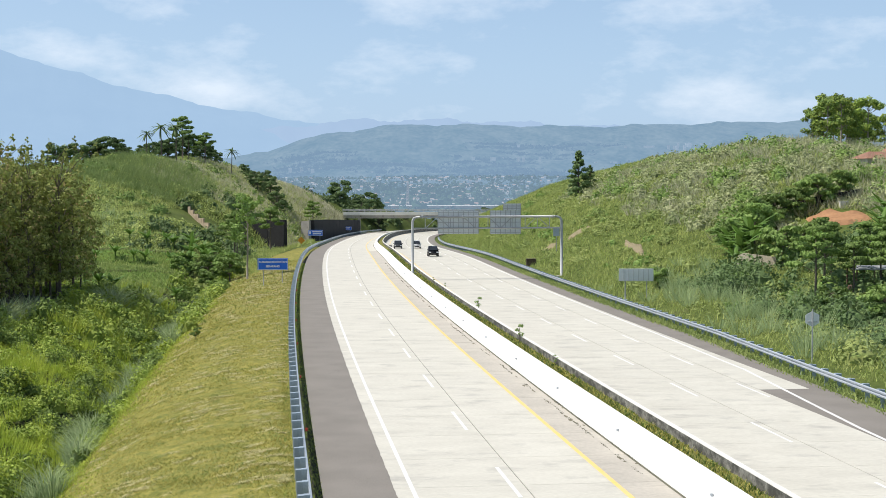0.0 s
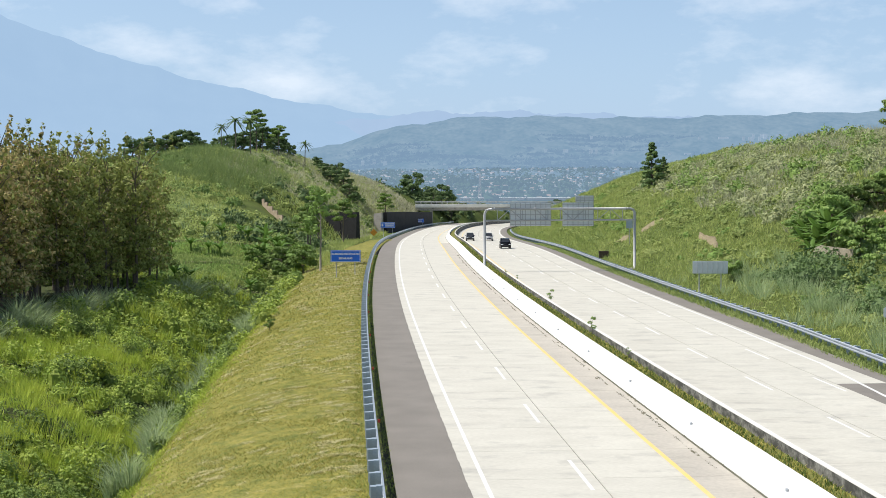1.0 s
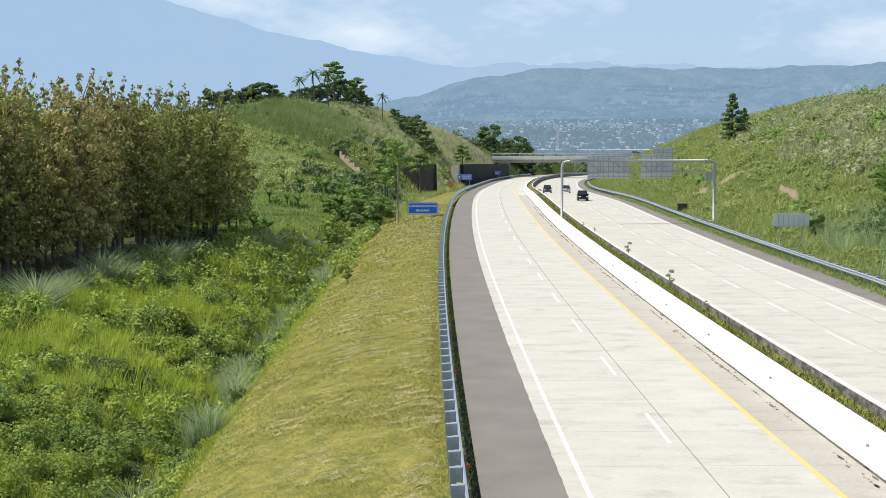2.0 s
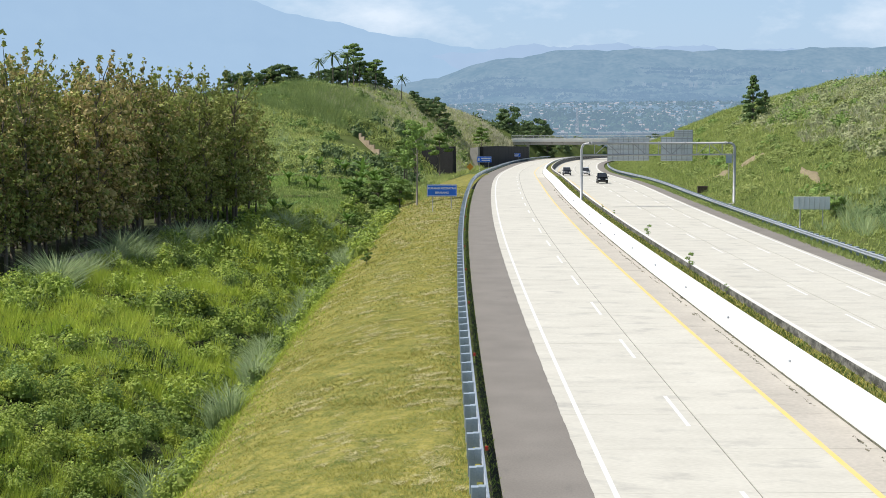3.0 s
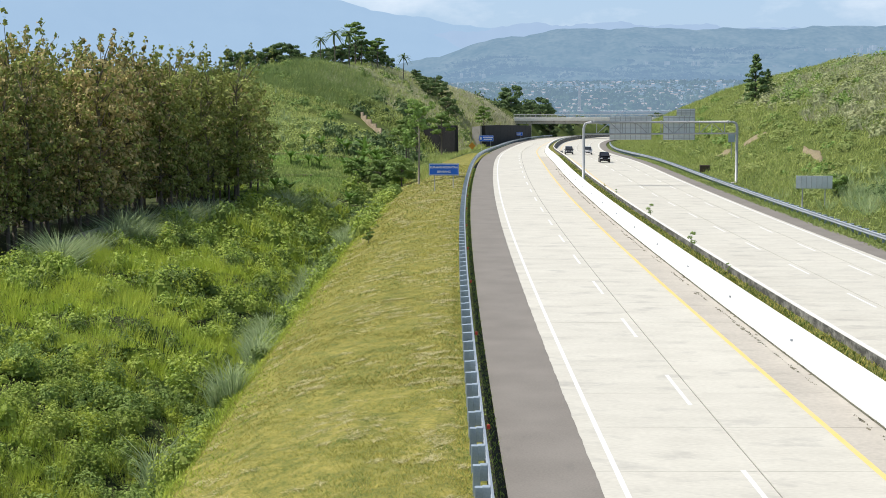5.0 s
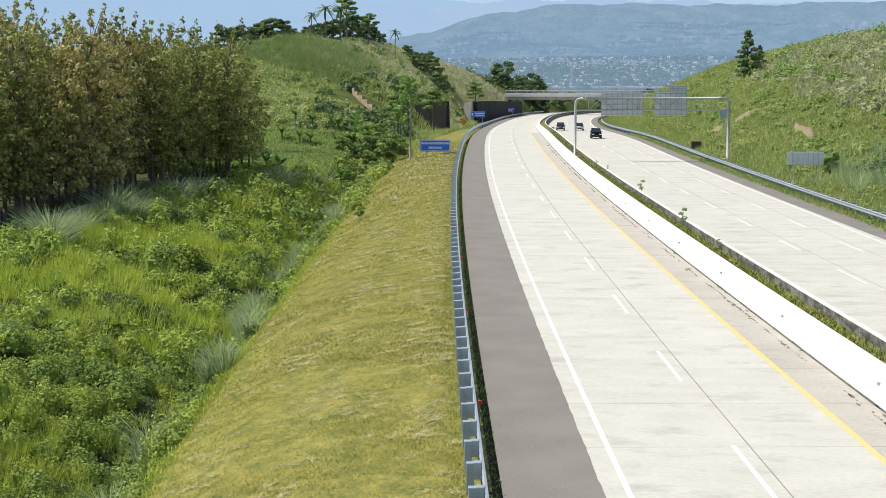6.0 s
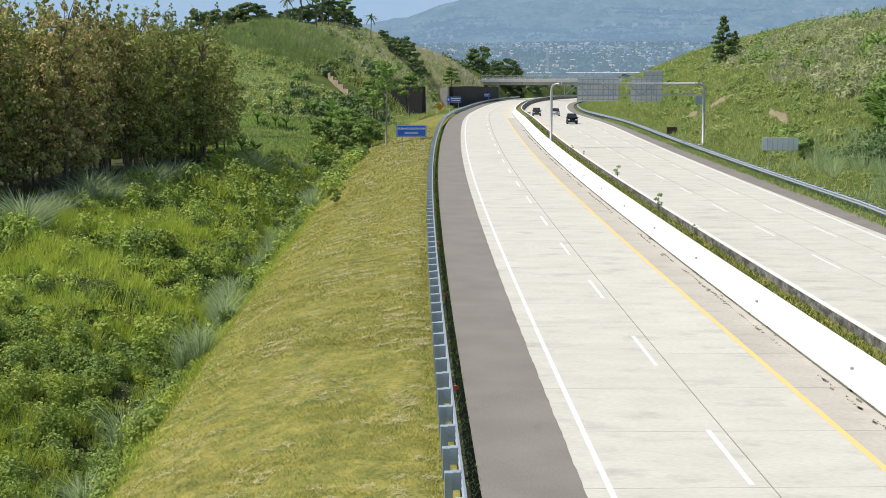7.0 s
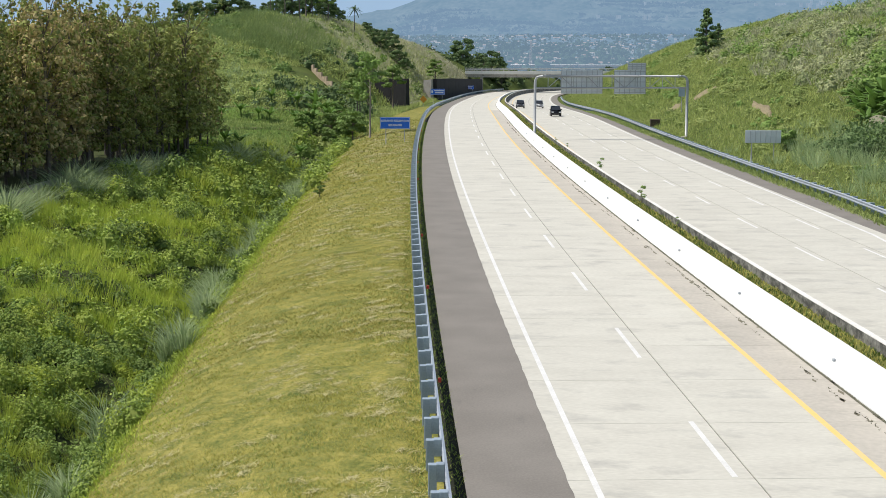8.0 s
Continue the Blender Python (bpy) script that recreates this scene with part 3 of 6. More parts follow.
for k in range(1, cells):
    d = span * k / cells
    bm = bmesh.new()
    tube(bm, [gan(d, LOWZ), gan(d, TOPZ)], [0.045, 0.045], 6)
    part("upright", bm, M_PIPE, gantry)
for k in (1, 2, 4, 6, 7, 9, 10):
    d0, d1 = span * k / cells, span * (k + 1) / cells
    bm = bmesh.new()
    tube(bm, [gan(d0, LOWZ if k % 2 else TOPZ), gan(d1, TOPZ if k % 2 else LOWZ)], [0.045, 0.045], 6)
    part("diagonal", bm, M_PIPE, gantry)
for d in (1.2, span * 0.5, span * 0.33, span * 0.67, span - 1.2):
    bm = bmesh.new()
    tube(bm, [gan(d - 0.06, TOPZ), gan(d + 0.06, TOPZ)], [0.21, 0.21], 10)
    part("flange", bm, M_PIPE, gantry)
ang = math.degrees(math.atan2(across.y, across.x))
for d0, d1, z0, z1 in ((3.25, 8.35, 5.25, 8.05), (9.85, 13.75, 5.2, 8.1), (11.5, 13.75, 8.12, 8.95)):
    bm = bmesh.new()
    w = d1 - d0
    x, y, z = gan((d0 + d1) / 2, (z0 + z1) / 2)
    m = pose(x, y, z, 0, 0, ang)
    box(bm, -w / 2, w / 2, 0.26, 0.30, -(z1 - z0) / 2, (z1 - z0) / 2, m)
    panel = part("sign_panel", bm, M_PANELBACK, gantry, "plain grey back of an overhead sign panel")
    n = max(3, round(w / 0.62))
    for k in range(n + 1):
        bm = bmesh.new()
        xx = -w / 2 + w * k / n
        box(bm, xx - 0.03, xx + 0.03, 0.2, 0.257, -(z1 - z0) / 2, (z1 - z0) / 2, m)
        part("stiffener", bm, M_PIPE, panel)
    for zz in (-(z1 - z0) / 2 + 0.2, 0, (z1 - z0) / 2 - 0.2):
        bm = bmesh.new()
        box(bm, -w / 2, w / 2, 0.15, 0.197, zz - 0.035, zz + 0.035, m)
        part("rail", bm, M_PIPE, panel)


def wall_run(name, label, pts, z0, z1, thick, mat, step=2.0, jag=0.0):
    """A free-standing wall in panels along plan points, each point with its own foot and top."""
    ob = tagged(thing(name, (*pts[0], z0[0])), label, "wall")
    inv = ob.matrix_world.inverted()
    for (p0, p1), (a0, a1), (b0, b1) in zip(zip(pts, pts[1:]), zip(z0, z0[1:]), zip(z1, z1[1:])):
        p0, p1 = Vector(p0), Vector(p1)
        n = max(1, round((p1 - p0).length / step))
        side = Vector((-(p1 - p0).y, (p1 - p0).x)).normalized() * thick / 2
        for k in range(n):
            bm = bmesh.new()
            c = []
            for f in ((k + 0.01) / n, (k + 0.99) / n):
                p, lo, hi = p0.lerp(p1, f), a0 + (a1 - a0) * f, b0 + (b1 - b0) * (f * (1 - jag) + jag * k / n) + 0.3 * jag * ((k * 7) % 3 - 1)
                c += [bm.verts.new((*(p - side), lo)), bm.verts.new((*(p + side), lo)), bm.verts.new((*(p + side * 0.7), hi)), bm.verts.new((*(p - side * 0.7), hi))]
            for idx in ((0, 1, 2, 3), (7, 6, 5, 4), (0, 4, 5, 1), (1, 5, 6, 2), (2, 6, 7, 3), (3, 7, 4, 0)):
                bm.faces.new([c[q] for q in idx])
            bmesh.ops.recalc_face_normals(bm, faces=bm.faces)
            o = part("panel", bm, mat, ob)
            o.matrix_parent_inverse = inv
    return ob


wall_run("retaining_wall", "retaining wall at the hill's foot with shade put into its near-black colour", [(-42.5, 306), (-34.9, 302)], [-3, -3], [4.2, 4.3], 1.6, M_DARKWALL, 4)
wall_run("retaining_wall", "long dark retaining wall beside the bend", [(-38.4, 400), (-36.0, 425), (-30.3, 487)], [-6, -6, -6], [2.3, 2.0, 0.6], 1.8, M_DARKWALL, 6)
# paler concrete here stands for the sunlit end face of the long wall
wall_run("wing_wall", "pale concrete end of a retaining wall", [(-41.5, 401), (-39.0, 399.6)], [-6, -6], [1.9, 2.2], 1.2, M_PALEWALL, 5)
wall_run("slope_wall", "stepped pale concrete wall down the grassy hillside", [(-57.4, 299), (-52.0, 284.5), (-47.0, 274)], [6.0, 3.2, 0.8], [8.9, 6.2, 3.7], 0.4, M_CLAYWALL, 1.3, 1.0)
wall_run("garden_wall", "pale concrete panel wall below the banana plants", [(29.6, 137), (33.0, 135)], [1, 1], [4.3, 3.9], 0.25, M_CREAMWALL, 1.3)
wall_run("yard_wall", "dark mossy block wall behind the earth yard", [(39.5, 158), (55, 166)], [5, 8], [9.2, 11.5], 0.3, M_DARKWALL, 3)
wall_run("plantation_fence", "grey concrete panel fence before the teak trees", [(-42.5, 92), (-45.2, 112), (-46.0, 128), (-45, 141)], [-3.5] * 4, [-1.0, -1.1, -1.2, -1.2], 0.12, M_PALEWALL, 2.4)

# overpass in the distance
bridge = tagged(thing("overpass", (-4, 505, 1.1)), "cream concrete road overpass with steel railings", "bridge")
bi = bridge.matrix_world.inverted()


def on_bridge(name, bm, mat, parent=bridge, label=""):
    o = part(name, bm, mat, parent, label)
    if parent is bridge:
        o.matrix_parent_inverse = bi
    return o


M_CREAM = material("cream_concrete", (0.82, 0.80, 0.74), (0.7, 0.68, 0.62), 0.4, 0.85)
BT = Matrix.Translation((-1, 505, -0.35)) @ pose(0, 0, 0, 0, 0, 4)
bm = bmesh.new()
box(bm, -36, 62, -4, 4, 2.45, 3.15, BT)
on_bridge("deck", bm, M_CREAM)
for x in (-3.2, 0, 3.2):
    bm = bmesh.new()
    box(bm, -36, 62, x - 0.35, x + 0.35, 1.35, 2.447, BT)
    on_bridge("girder", bm, M_PALEWALL)
for y in (-3.8, 3.8):
    bm = bmesh.new()
    box(bm, -36, 62, y - 0.12, y + 0.12, 3.153, 3.6, BT)
    on_bridge("parapet", bm, M_CREAM)
    for z in (4.1, 4.6):
        bm = bmesh.new()
        tube(bm, [BT @ Vector((-36, y, z)), BT @ Vector((62, y, z))], [0.06, 0.06], 6)
        on_bridge("handrail", bm, M_PIPE)
    for k in range(50):
        bm = bmesh.new()
        x = -36 + k * 2
        box(bm, x - 0.05, x + 0.05, y - 0.05, y + 0.05, 3.603, 4.65, BT)
        on_bridge("baluster", bm, M_PIPE)
for x in (-30, 0, 36):
    bm = bmesh.new()
    box(bm, x - 0.5, x + 0.5, -3, 3, -9.5, 1.347, BT)
    on_bridge("pier", bm, M_PALEWALL)

# ---- distance: mountains ----


def range_of(name, label, dist, az, tops, mat, depth, jag):
    """A mountain range on an arc: heights over degrees of bearing, with gullied flanks."""
    n, k = 260, 26
    th = np.linspace(az[0], az[-1], n)
    top = np.interp(th, az, tops)
    rng = np.random.RandomState(int(dist))
    for o in range(1, 6):
        top = top + jag / o * np.sin(th * (0.9 * 2 ** o) + rng.uniform(0, 6))
    vv = []
    for j in range(k):
        f = j / (k - 1)
        r = dist - depth * (1 - f) + depth * 0.05 * wavy(th, f * 20 + th, 0.9) * (1 - f)
        gully = 1 + 0.09 * wavy(th * 1.0, f * 30 + th * 0.3, 1.1) * math.sin(f * math.pi) + 0.04 * wavy(th * 2.1, f * 60, 1.7) * math.sin(f * math.pi)
        z = -20 + (top + 20) * f ** 1.5 * gully
        vv.append(np.stack([r * np.sin(np.radians(th)), r * np.cos(np.radians(th)), z], -1))
    vv = np.stack(vv, 0).reshape(-1, 3)
    a, b = np.meshgrid(np.arange(k - 1), np.arange(n - 1), indexing="ij")
    q = (a * n + b).ravel()
    return tagged(sheet(name, vv, np.stack([q, q + 1, q + n + 1, q + n], 1), mat, smooth=True), label, "mountain", kind="structure")


# the ranges' emission paints the haze in front of them
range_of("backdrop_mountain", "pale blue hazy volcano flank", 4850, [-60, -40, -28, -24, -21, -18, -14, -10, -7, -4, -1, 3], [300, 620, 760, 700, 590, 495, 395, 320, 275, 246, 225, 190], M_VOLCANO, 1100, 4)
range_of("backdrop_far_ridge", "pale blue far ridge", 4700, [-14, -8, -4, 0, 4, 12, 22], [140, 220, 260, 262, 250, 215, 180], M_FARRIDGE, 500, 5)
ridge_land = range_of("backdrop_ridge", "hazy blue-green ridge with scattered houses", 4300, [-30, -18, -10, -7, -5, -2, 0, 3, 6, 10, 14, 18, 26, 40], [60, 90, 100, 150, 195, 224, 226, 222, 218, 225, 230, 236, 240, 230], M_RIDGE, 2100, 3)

hall_far = tagged(thing("ridge_hall", (3920 * math.sin(radians(13.5)), 3920 * math.cos(radians(13.5)), 158), -13.5), "long white roof on the far ridge", "building")
bm = bmesh.new()
for k in range(8):
    x0, x1 = -75 + k * 18.75, -75 + (k + 1) * 18.75
    z = 7 * (1 - ((x0 + x1) / 150) ** 2)
    box(bm, x0, x1, -9, 9, -12, z)
# the white roof glows faintly, with haze painted over it
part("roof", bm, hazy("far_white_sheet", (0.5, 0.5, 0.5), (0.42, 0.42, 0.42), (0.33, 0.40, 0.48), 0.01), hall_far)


# bare patches that plants keep clear of: name, label, x, y, half sizes, material, lift, seed
PATCHES = [
    ("footpath", "pale trodden earth steps on the grassy slope", 23.8, 169.0, 0.7, 8.5, M_PATH, 0.1, 1),
    ("earth_yard", "heap of bare orange earth in a yard", 43.9, 152.5, 3.3, 4.2, M_EARTH, 0.35, 2),
    ("stone_scar", "pale stony scar on the grassy slope", 20.2, 203.0, 1.9, 2.6, M_PATH, 0.12, 3),
    ("stone_scar", "pale stony scar on the grassy slope", 16.0, 204.0, 1.3, 2.2, M_PATH, 0.1, 5),
]


def clear(x, y):
    """True where no bare patch or yard lies."""
    ok = np.ones(np.shape(x), bool)
    for _, _, cx, cy, rx, ry, _, _, _ in PATCHES:
        ok &= ((x - cx) / (rx * 1.05)) ** 2 + ((y - cy) / (ry * 1.1)) ** 2 > 1
    return ok & ~((np.abs(x - 42.5) < 3.2) & (y > 143) & (y < 156)) & ~((x > -67) & (x < -36) & (y > 170) & (y < 214)) & (((x + 50) / 7) ** 2 + ((y - 280) / 16) ** 2 > 1)


# ---- plants ----
RNG = np.random.RandomState(7)


def leaf_quads(c, size, rng, up=0.5, long=1.5, nor=None, loose=0.75):
    """Folded diamond leaves at the points c, about the normals where they are given: verts and faces."""
    n = len(c)
    size = np.broadcast_to(size, n)[:, None] * rng.uniform(0.65, 1.35, (n, 1))
    wild = rng.normal(size=(n, 3))
    if nor is None:
        wild[:, 2] = np.abs(wild[:, 2]) + up
        nor = wild
    else:
        nor = nor + wild * loose * 0.6
        nor[:, 2] += up * 0.4
    nor = nor / (np.linalg.norm(nor, axis=1, keepdims=True) + 1e-9)
    a = np.cross(nor, rng.normal(size=(n, 3)))
    a /= np.linalg.norm(a, axis=1, keepdims=True) + 1e-9
    b = np.cross(nor, a)
    fold = nor * size * 0.18
    v = np.stack([c - a * size * long / 2, c + b * size / 2 - fold, c + a * size * long / 2, c - b * size / 2 - fold], 1)
    f = np.arange(4 * n).reshape(n, 4)
    return v.reshape(-1, 3), f


def blade_tris(c, high, wide, rng, lean=0.5, th=None, slim=False):
    """Bent blades of grass, leaning towards th where it is given; slim: one face each."""
    n = len(c)
    high = np.broadcast_to(high, n)[:, None] * rng.uniform(0.6, 1.3, (n, 1))
    wide = np.broadcast_to(wide, n)[:, None]
    th = rng.uniform(0, 2 * np.pi, n) if th is None else th
    turn = rng.uniform(0, 2 * np.pi, n)
    d = np.stack([np.cos(th), np.sin(th), np.zeros(n)], 1)
    side = np.stack([np.cos(turn), np.sin(turn), np.zeros(n)], 1) * wide / 2
    up = np.array([[0, 0, 1.0]])
    mid = c + up * high * 0.6 + d * high * lean * 0.35 * rng.uniform(0.2, 1, (n, 1))
    tip = mid + up * high * 0.35 + d * high * lean * 0.6
    if slim:
        return np.stack([c - side, c + side, tip], 1).reshape(-1, 3), np.arange(3 * n).reshape(n, 3)
    v = np.stack([c - side, c + side, mid + side * 0.8, mid - side * 0.8, tip], 1).reshape(-1, 3)
    k = np.arange(n)[:, None] * 5
    f = np.concatenate([k + np.array([[0, 1, 2]]), k + np.array([[0, 2, 3]]), k + np.array([[3, 2, 4]])])
    return v, f


def tufts(x, y, z, high, foot, per, wide, rng, lean=0.8, slim=False):
    """Grass tufts: blades that fan outwards from each foot."""
    n = len(x) * per
    th, q = rng.uniform(0, 2 * np.pi, n), np.sqrt(rng.uniform(0, 1, n))
    foot, high = np.repeat(np.broadcast_to(foot, len(x)), per), np.repeat(np.broadcast_to(high, len(x)), per)
    c = np.stack([np.repeat(x, per) + foot * q * np.cos(th), np.repeat(y, per) + foot * q * np.sin(th), np.repeat(z, per)], -1)
    return blade_tris(c, high * (1.1 - 0.35 * q), wide, rng, lean * (0.25 + q)[:, None], th, slim)


def stuff(name, label, v, f, mat, category="plants"):
    return tagged(sheet(name, v, f, mat), label, category, kind="stuff")


def on_land(x, y, dz=0.0):
    return np.stack([x, y, ground_z(x, y) + dz], -1)


def left_points(n, s0, s1, u0, u1, rng=RNG):
    s = rng.uniform(s0, s1, n)
    u = rng.uniform(u0, u1, n)
    return edge_x(s) + u, s


def canopy(x, y):
    """How far hummocks of undergrowth stand above the land."""
    return 1.7 * np.maximum(0, wavy(x, y, 0.62)) + 1.2 * np.maximum(0, wavy(x + 5, y, 0.31))


def bush_mesh(x, y, z, r, high, size, rng, cover=7.5, loose=0.9):
    """Low bushes: leaves facing outwards over a rough inner dome of foliage; verts and faces of them all."""
    per = np.maximum(12, (cover * r * r / size ** 2).astype(int))
    i = np.repeat(np.arange(len(x)), per)
    n = len(i)
    th, cz = rng.uniform(0, 2 * np.pi, n), rng.uniform(-0.08, 1, n)
    sr = np.sqrt(1 - np.clip(cz, 0, 1) ** 2)
    lump = 1 + 0.22 * np.sin(3 * th + 7.1 * i) * sr + 0.15 * np.sin(5 * th + 3.3 * i + 4 * cz)
    out = lump * rng.uniform(0.84, 1.1, n)
    pts = np.stack([x[i] + r[i] * sr * out * np.cos(th), y[i] + r[i] * sr * out * np.sin(th), z[i] + high[i] * cz * out], -1)
    nor = np.stack([sr * np.cos(th), sr * np.sin(th), np.clip(cz, 0, 1) * r[i] / high[i]], -1)
    v, f = leaf_quads(pts, size, rng, 0.5, 1.4, nor, loose)
    k = np.arange(7) * 2 * np.pi / 7
    ring = [np.stack([x[:, None] + r[:, None] * a * np.cos(k), y[:, None] + r[:, None] * a * np.sin(k), np.repeat((z + high * b)[:, None], 7, 1)], -1) for a, b in ((0.70, -0.25), (0.56, 0.42), (0.10, 0.68))]
    cv = np.stack(ring, 1).reshape(-1, 3)
    a, b = np.arange(7), (np.arange(7) + 1) % 7
    one = np.concatenate([np.stack([a + 7 * j, b + 7 * j, b + 7 * j + 7, a + 7 * j + 7], 1) for j in (0, 1)])
    cf = (one[None] + 21 * np.arange(len(x))[:, None, None]).reshape(-1, 4)
    return np.concatenate([v, cv]), np.concatenate([f, cf + len(v)])


# gully thicket: shrubs, then tall grass in drifts, then reeds along the foot of the bank
rng = np.random.RandomState(11)


def gully_lift(x, y):
    return 0.75 * canopy(x, y) * rise(-18.5, -23, x - edge_x(y))


def drift(x, y):
    """Where the tall grass stands rather than shrubs."""
    return wavy(x + 9, y, 0.21) + 0.45 * wavy(x, y + 4, 0.52) + 0.7 * np.exp(-((x + 19) / 5) ** 2 - ((y - 43) / 8) ** 2) + 0.6 * np.exp(-((x + 33) / 6) ** 2 - ((y - 80) / 9) ** 2)


for s0, s1, u0, u1, n, r0, r1, size in ((26, 66, -40, -14.4, 1350, 0.3, 0.95, 0.10), (66, 122, -52, -14.4, 2000, 0.45, 1.15, 0.165), (122, 190, -60, -13.0, 1100, 0.7, 1.7, 0.30)):
    x, y = left_points(n, s0, s1, u0, u1, rng)
    u = x - edge_x(y)
    keep = (x > -0.52 * y - 8) & ~((x < -43) & (y > 88) & (y < 165)) & ~((x < -37) & (y > 171))
    keep &= (drift(x, y) + 0.35 * rng.normal(size=n) < 0.35) | (u > -19.5)
    keep &= ~((u > -17.6) & (u < -15.6) & (rng.uniform(size=n) < 0.6))
    x, y, u = x[keep], y[keep], u[keep]
    r = rng.uniform(r0, r1, len(x)) * rng.uniform(0.7, 1.1, len(x))
    high = r * rng.uniform(0.75, 1.5, len(x))
    tone = wavy(x, y, 0.4) + 0.55 * rng.normal(size=len(x))
    # shrubs in the gully's bottom get darker leaves, painting in its shade
    low = (u > -19) & (u < -15.2)
    tone = np.where(low & (tone < 0.3), 0.5, tone)
    r, high = np.where(low, r * 0.75, r), np.where(low, high * 0.6, high)
    z = ground_z(x, y) + gully_lift(x, y)
    for sel, mat, label in ((tone < 0.3, M_SHRUB, "dense green shrubs filling the gully"), ((tone >= 0.3) & (tone < 1.0), M_GULLYDARK, "dark green shrubs filling the gully"), (tone >= 1.0, M_GRASS, "bright yellow-green shrubs filling the gully")):
        v, f = bush_mesh(x[sel], y[sel], z[sel], r[sel], high[sel], size, rng)
        stuff("shrub_thicket", label, v, f, mat)
for s0, s1, n, per, hgt, wid, foot in ((26, 70, 3400, 44, 0.85, 0.02, 0.4), (70, 125, 3000, 28, 0.95, 0.042, 0.5), (125, 175, 800, 18, 1.3, 0.1, 0.6)):
    x, y = left_points(n, s0, s1, -50, -17.5, rng)
    keep = (x > -0.52 * y - 8) & (drift(x, y) + 0.3 * rng.normal(size=n) > 0.1) & ~((x < -43) & (y > 88) & (y < 165))
    x, y = x[keep], y[keep]
    v, f = tufts(x, y, ground_z(x, y) + 0.15 + gully_lift(x, y), hgt * (1 + 0.3 * wavy(x, y, 0.5)), foot, per, wid, rng, 0.6, True)
    stuff("tall_grass", "tall bright green grass drifts", v, f, M_GRASS)
# ground cover of low leaves under it all
for s0, s1, n, size in ((26, 66, 18000, 0.12), (66, 122, 18000, 0.2), (122, 180, 12000, 0.36)):
    x, y = left_points(n, s0, s1, -50, -14.4, rng)
    keep = (x > -0.52 * y - 8) & ~((x < -43) & (y > 88) & (y < 165)) & ~((x < -37) & (y > 171))
    x, y = x[keep], y[keep]
    v, f = leaf_quads(on_land(x, y) + np.stack([0 * x, 0 * x, gully_lift(x, y) * rng.uniform(0.2, 1.05, len(x)) + 0.12], 1), size, rng, 0.8, 1.5)
    stuff("ground_cover", "low creeping leaves on the gully floor", v, f, M_GULLYDARK)
# reeds at the foot of the bank and clumps by the fence
x, y = left_points(64, 34, 175, -16.9, -14.7, rng)
v, f = tufts(x, y, ground_z(x, y) + 0.4, rng.uniform(0.9, 2.0, len(x)), 0.4, 110, 0.045, rng, 0.9)
stuff("reed_clumps", "grey-green arching reed clumps", v, f, M_REED)
y = np.sort(rng.uniform(84, 168, 30))
x = np.interp(y, [84, 112, 141, 168], [-38.5, -41.3, -41.5, -36]) + rng.normal(size=30) * 0.9
v, f = tufts(x, y, ground_z(x, y), rng.uniform(1.9, 3.3, len(x)), 0.9, 200, 0.11, rng, 0.95)
stuff("reed_clumps", "tall grey-green reed clumps before the fence", v, f, M_REED)

# mown bank: short blades and pale cuttings
for s0, s1, n, hgt, wid in ((24, 48, 120000, 0.07, 0.024), (48, 75, 70000, 0.08, 0.032), (75, 120, 40000, 0.10, 0.05), (120, 210, 14000, 0.13, 0.09)):
    for share, mat in ((0.78, M_MOWN), (0.22, M_GULLYDARK)):
        m = int(n * share)
        s, u = rng.uniform(s0, s1, m), rng.uniform(-14.3, -4.0, m)
        keep = wavy(s * 1.6, u * 1.2, 0.8) * (1 if mat is M_MOWN else -1) + 0.6 * rng.normal(size=m) > -0.5
        s, u = s[keep], u[keep]
        v, f = blade_tris(on_land(edge_x(s) + u, s, 0.06), hgt * (1.2 + 0.8 * rise(-13, -14.3, u)), wid * 1.3, rng, 1.0, slim=True)
        stuff("mown_grass_blades", "short yellow-green mown grass", v, f, mat, "grass")
n = 15000
s, g = rng.uniform(26, 175, n), rng.normal(size=n)
u = -14.0 + 0.75 * g + 0.7 * wavy(s, s * 0.6, 0.35)
v, f = blade_tris(on_land(edge_x(s) + u, s, 0.03), 0.30 + 0.22 * np.clip(-14 - u, -0.6, 2), 0.03 + 0.0003 * s, rng, 0.8)
stuff("bank_edge_grass", "longer grass and weeds at the edge of the mown bank", v, f, M_GRASS, "grass")
ns = 1700
s, u = rng.uniform(26, 190, ns), rng.uniform(-13.2, -4.3, ns)
keep = wavy(s, u * 2.5, 0.5) + 0.5 * rise(-9, -4.5, u) + 0.3 * rng.normal(size=ns) > 0.15
s, u = s[keep], u[keep]
per = 34
ln = rng.uniform(0.15, 0.7, len(s))
ang = rng.normal(size=len(s)) * 0.35
along = rng.normal(size=(len(s), per)) * 0.5 * ln[:, None]
px = (edge_x(s) + u)[:, None] + along * np.cos(ang)[:, None] + rng.normal(size=along.shape) * 0.06
py = s[:, None] + along * np.sin(ang)[:, None] + rng.normal(size=along.shape) * 0.13
px, py = px.ravel(), py.ravel()
d = np.repeat(ang, per) + rng.normal(size=len(px)) * 0.8
L = rng.uniform(0.03, 0.12, len(px)) * (1 + py / 150)
c = on_land(px, py, 0.122)
e = np.stack([np.cos(d) * L, np.sin(d) * L, rng.uniform(-0.02, 0.05, len(px))], 1)
w = np.stack([-np.sin(d), np.cos(d), np.zeros(len(px))], 1) * (0.0045 + 0.00009 * py)[:, None]
v = np.stack([c - e - w, c + e - w, c + e + w, c - e + w], 1).reshape(-1, 3)
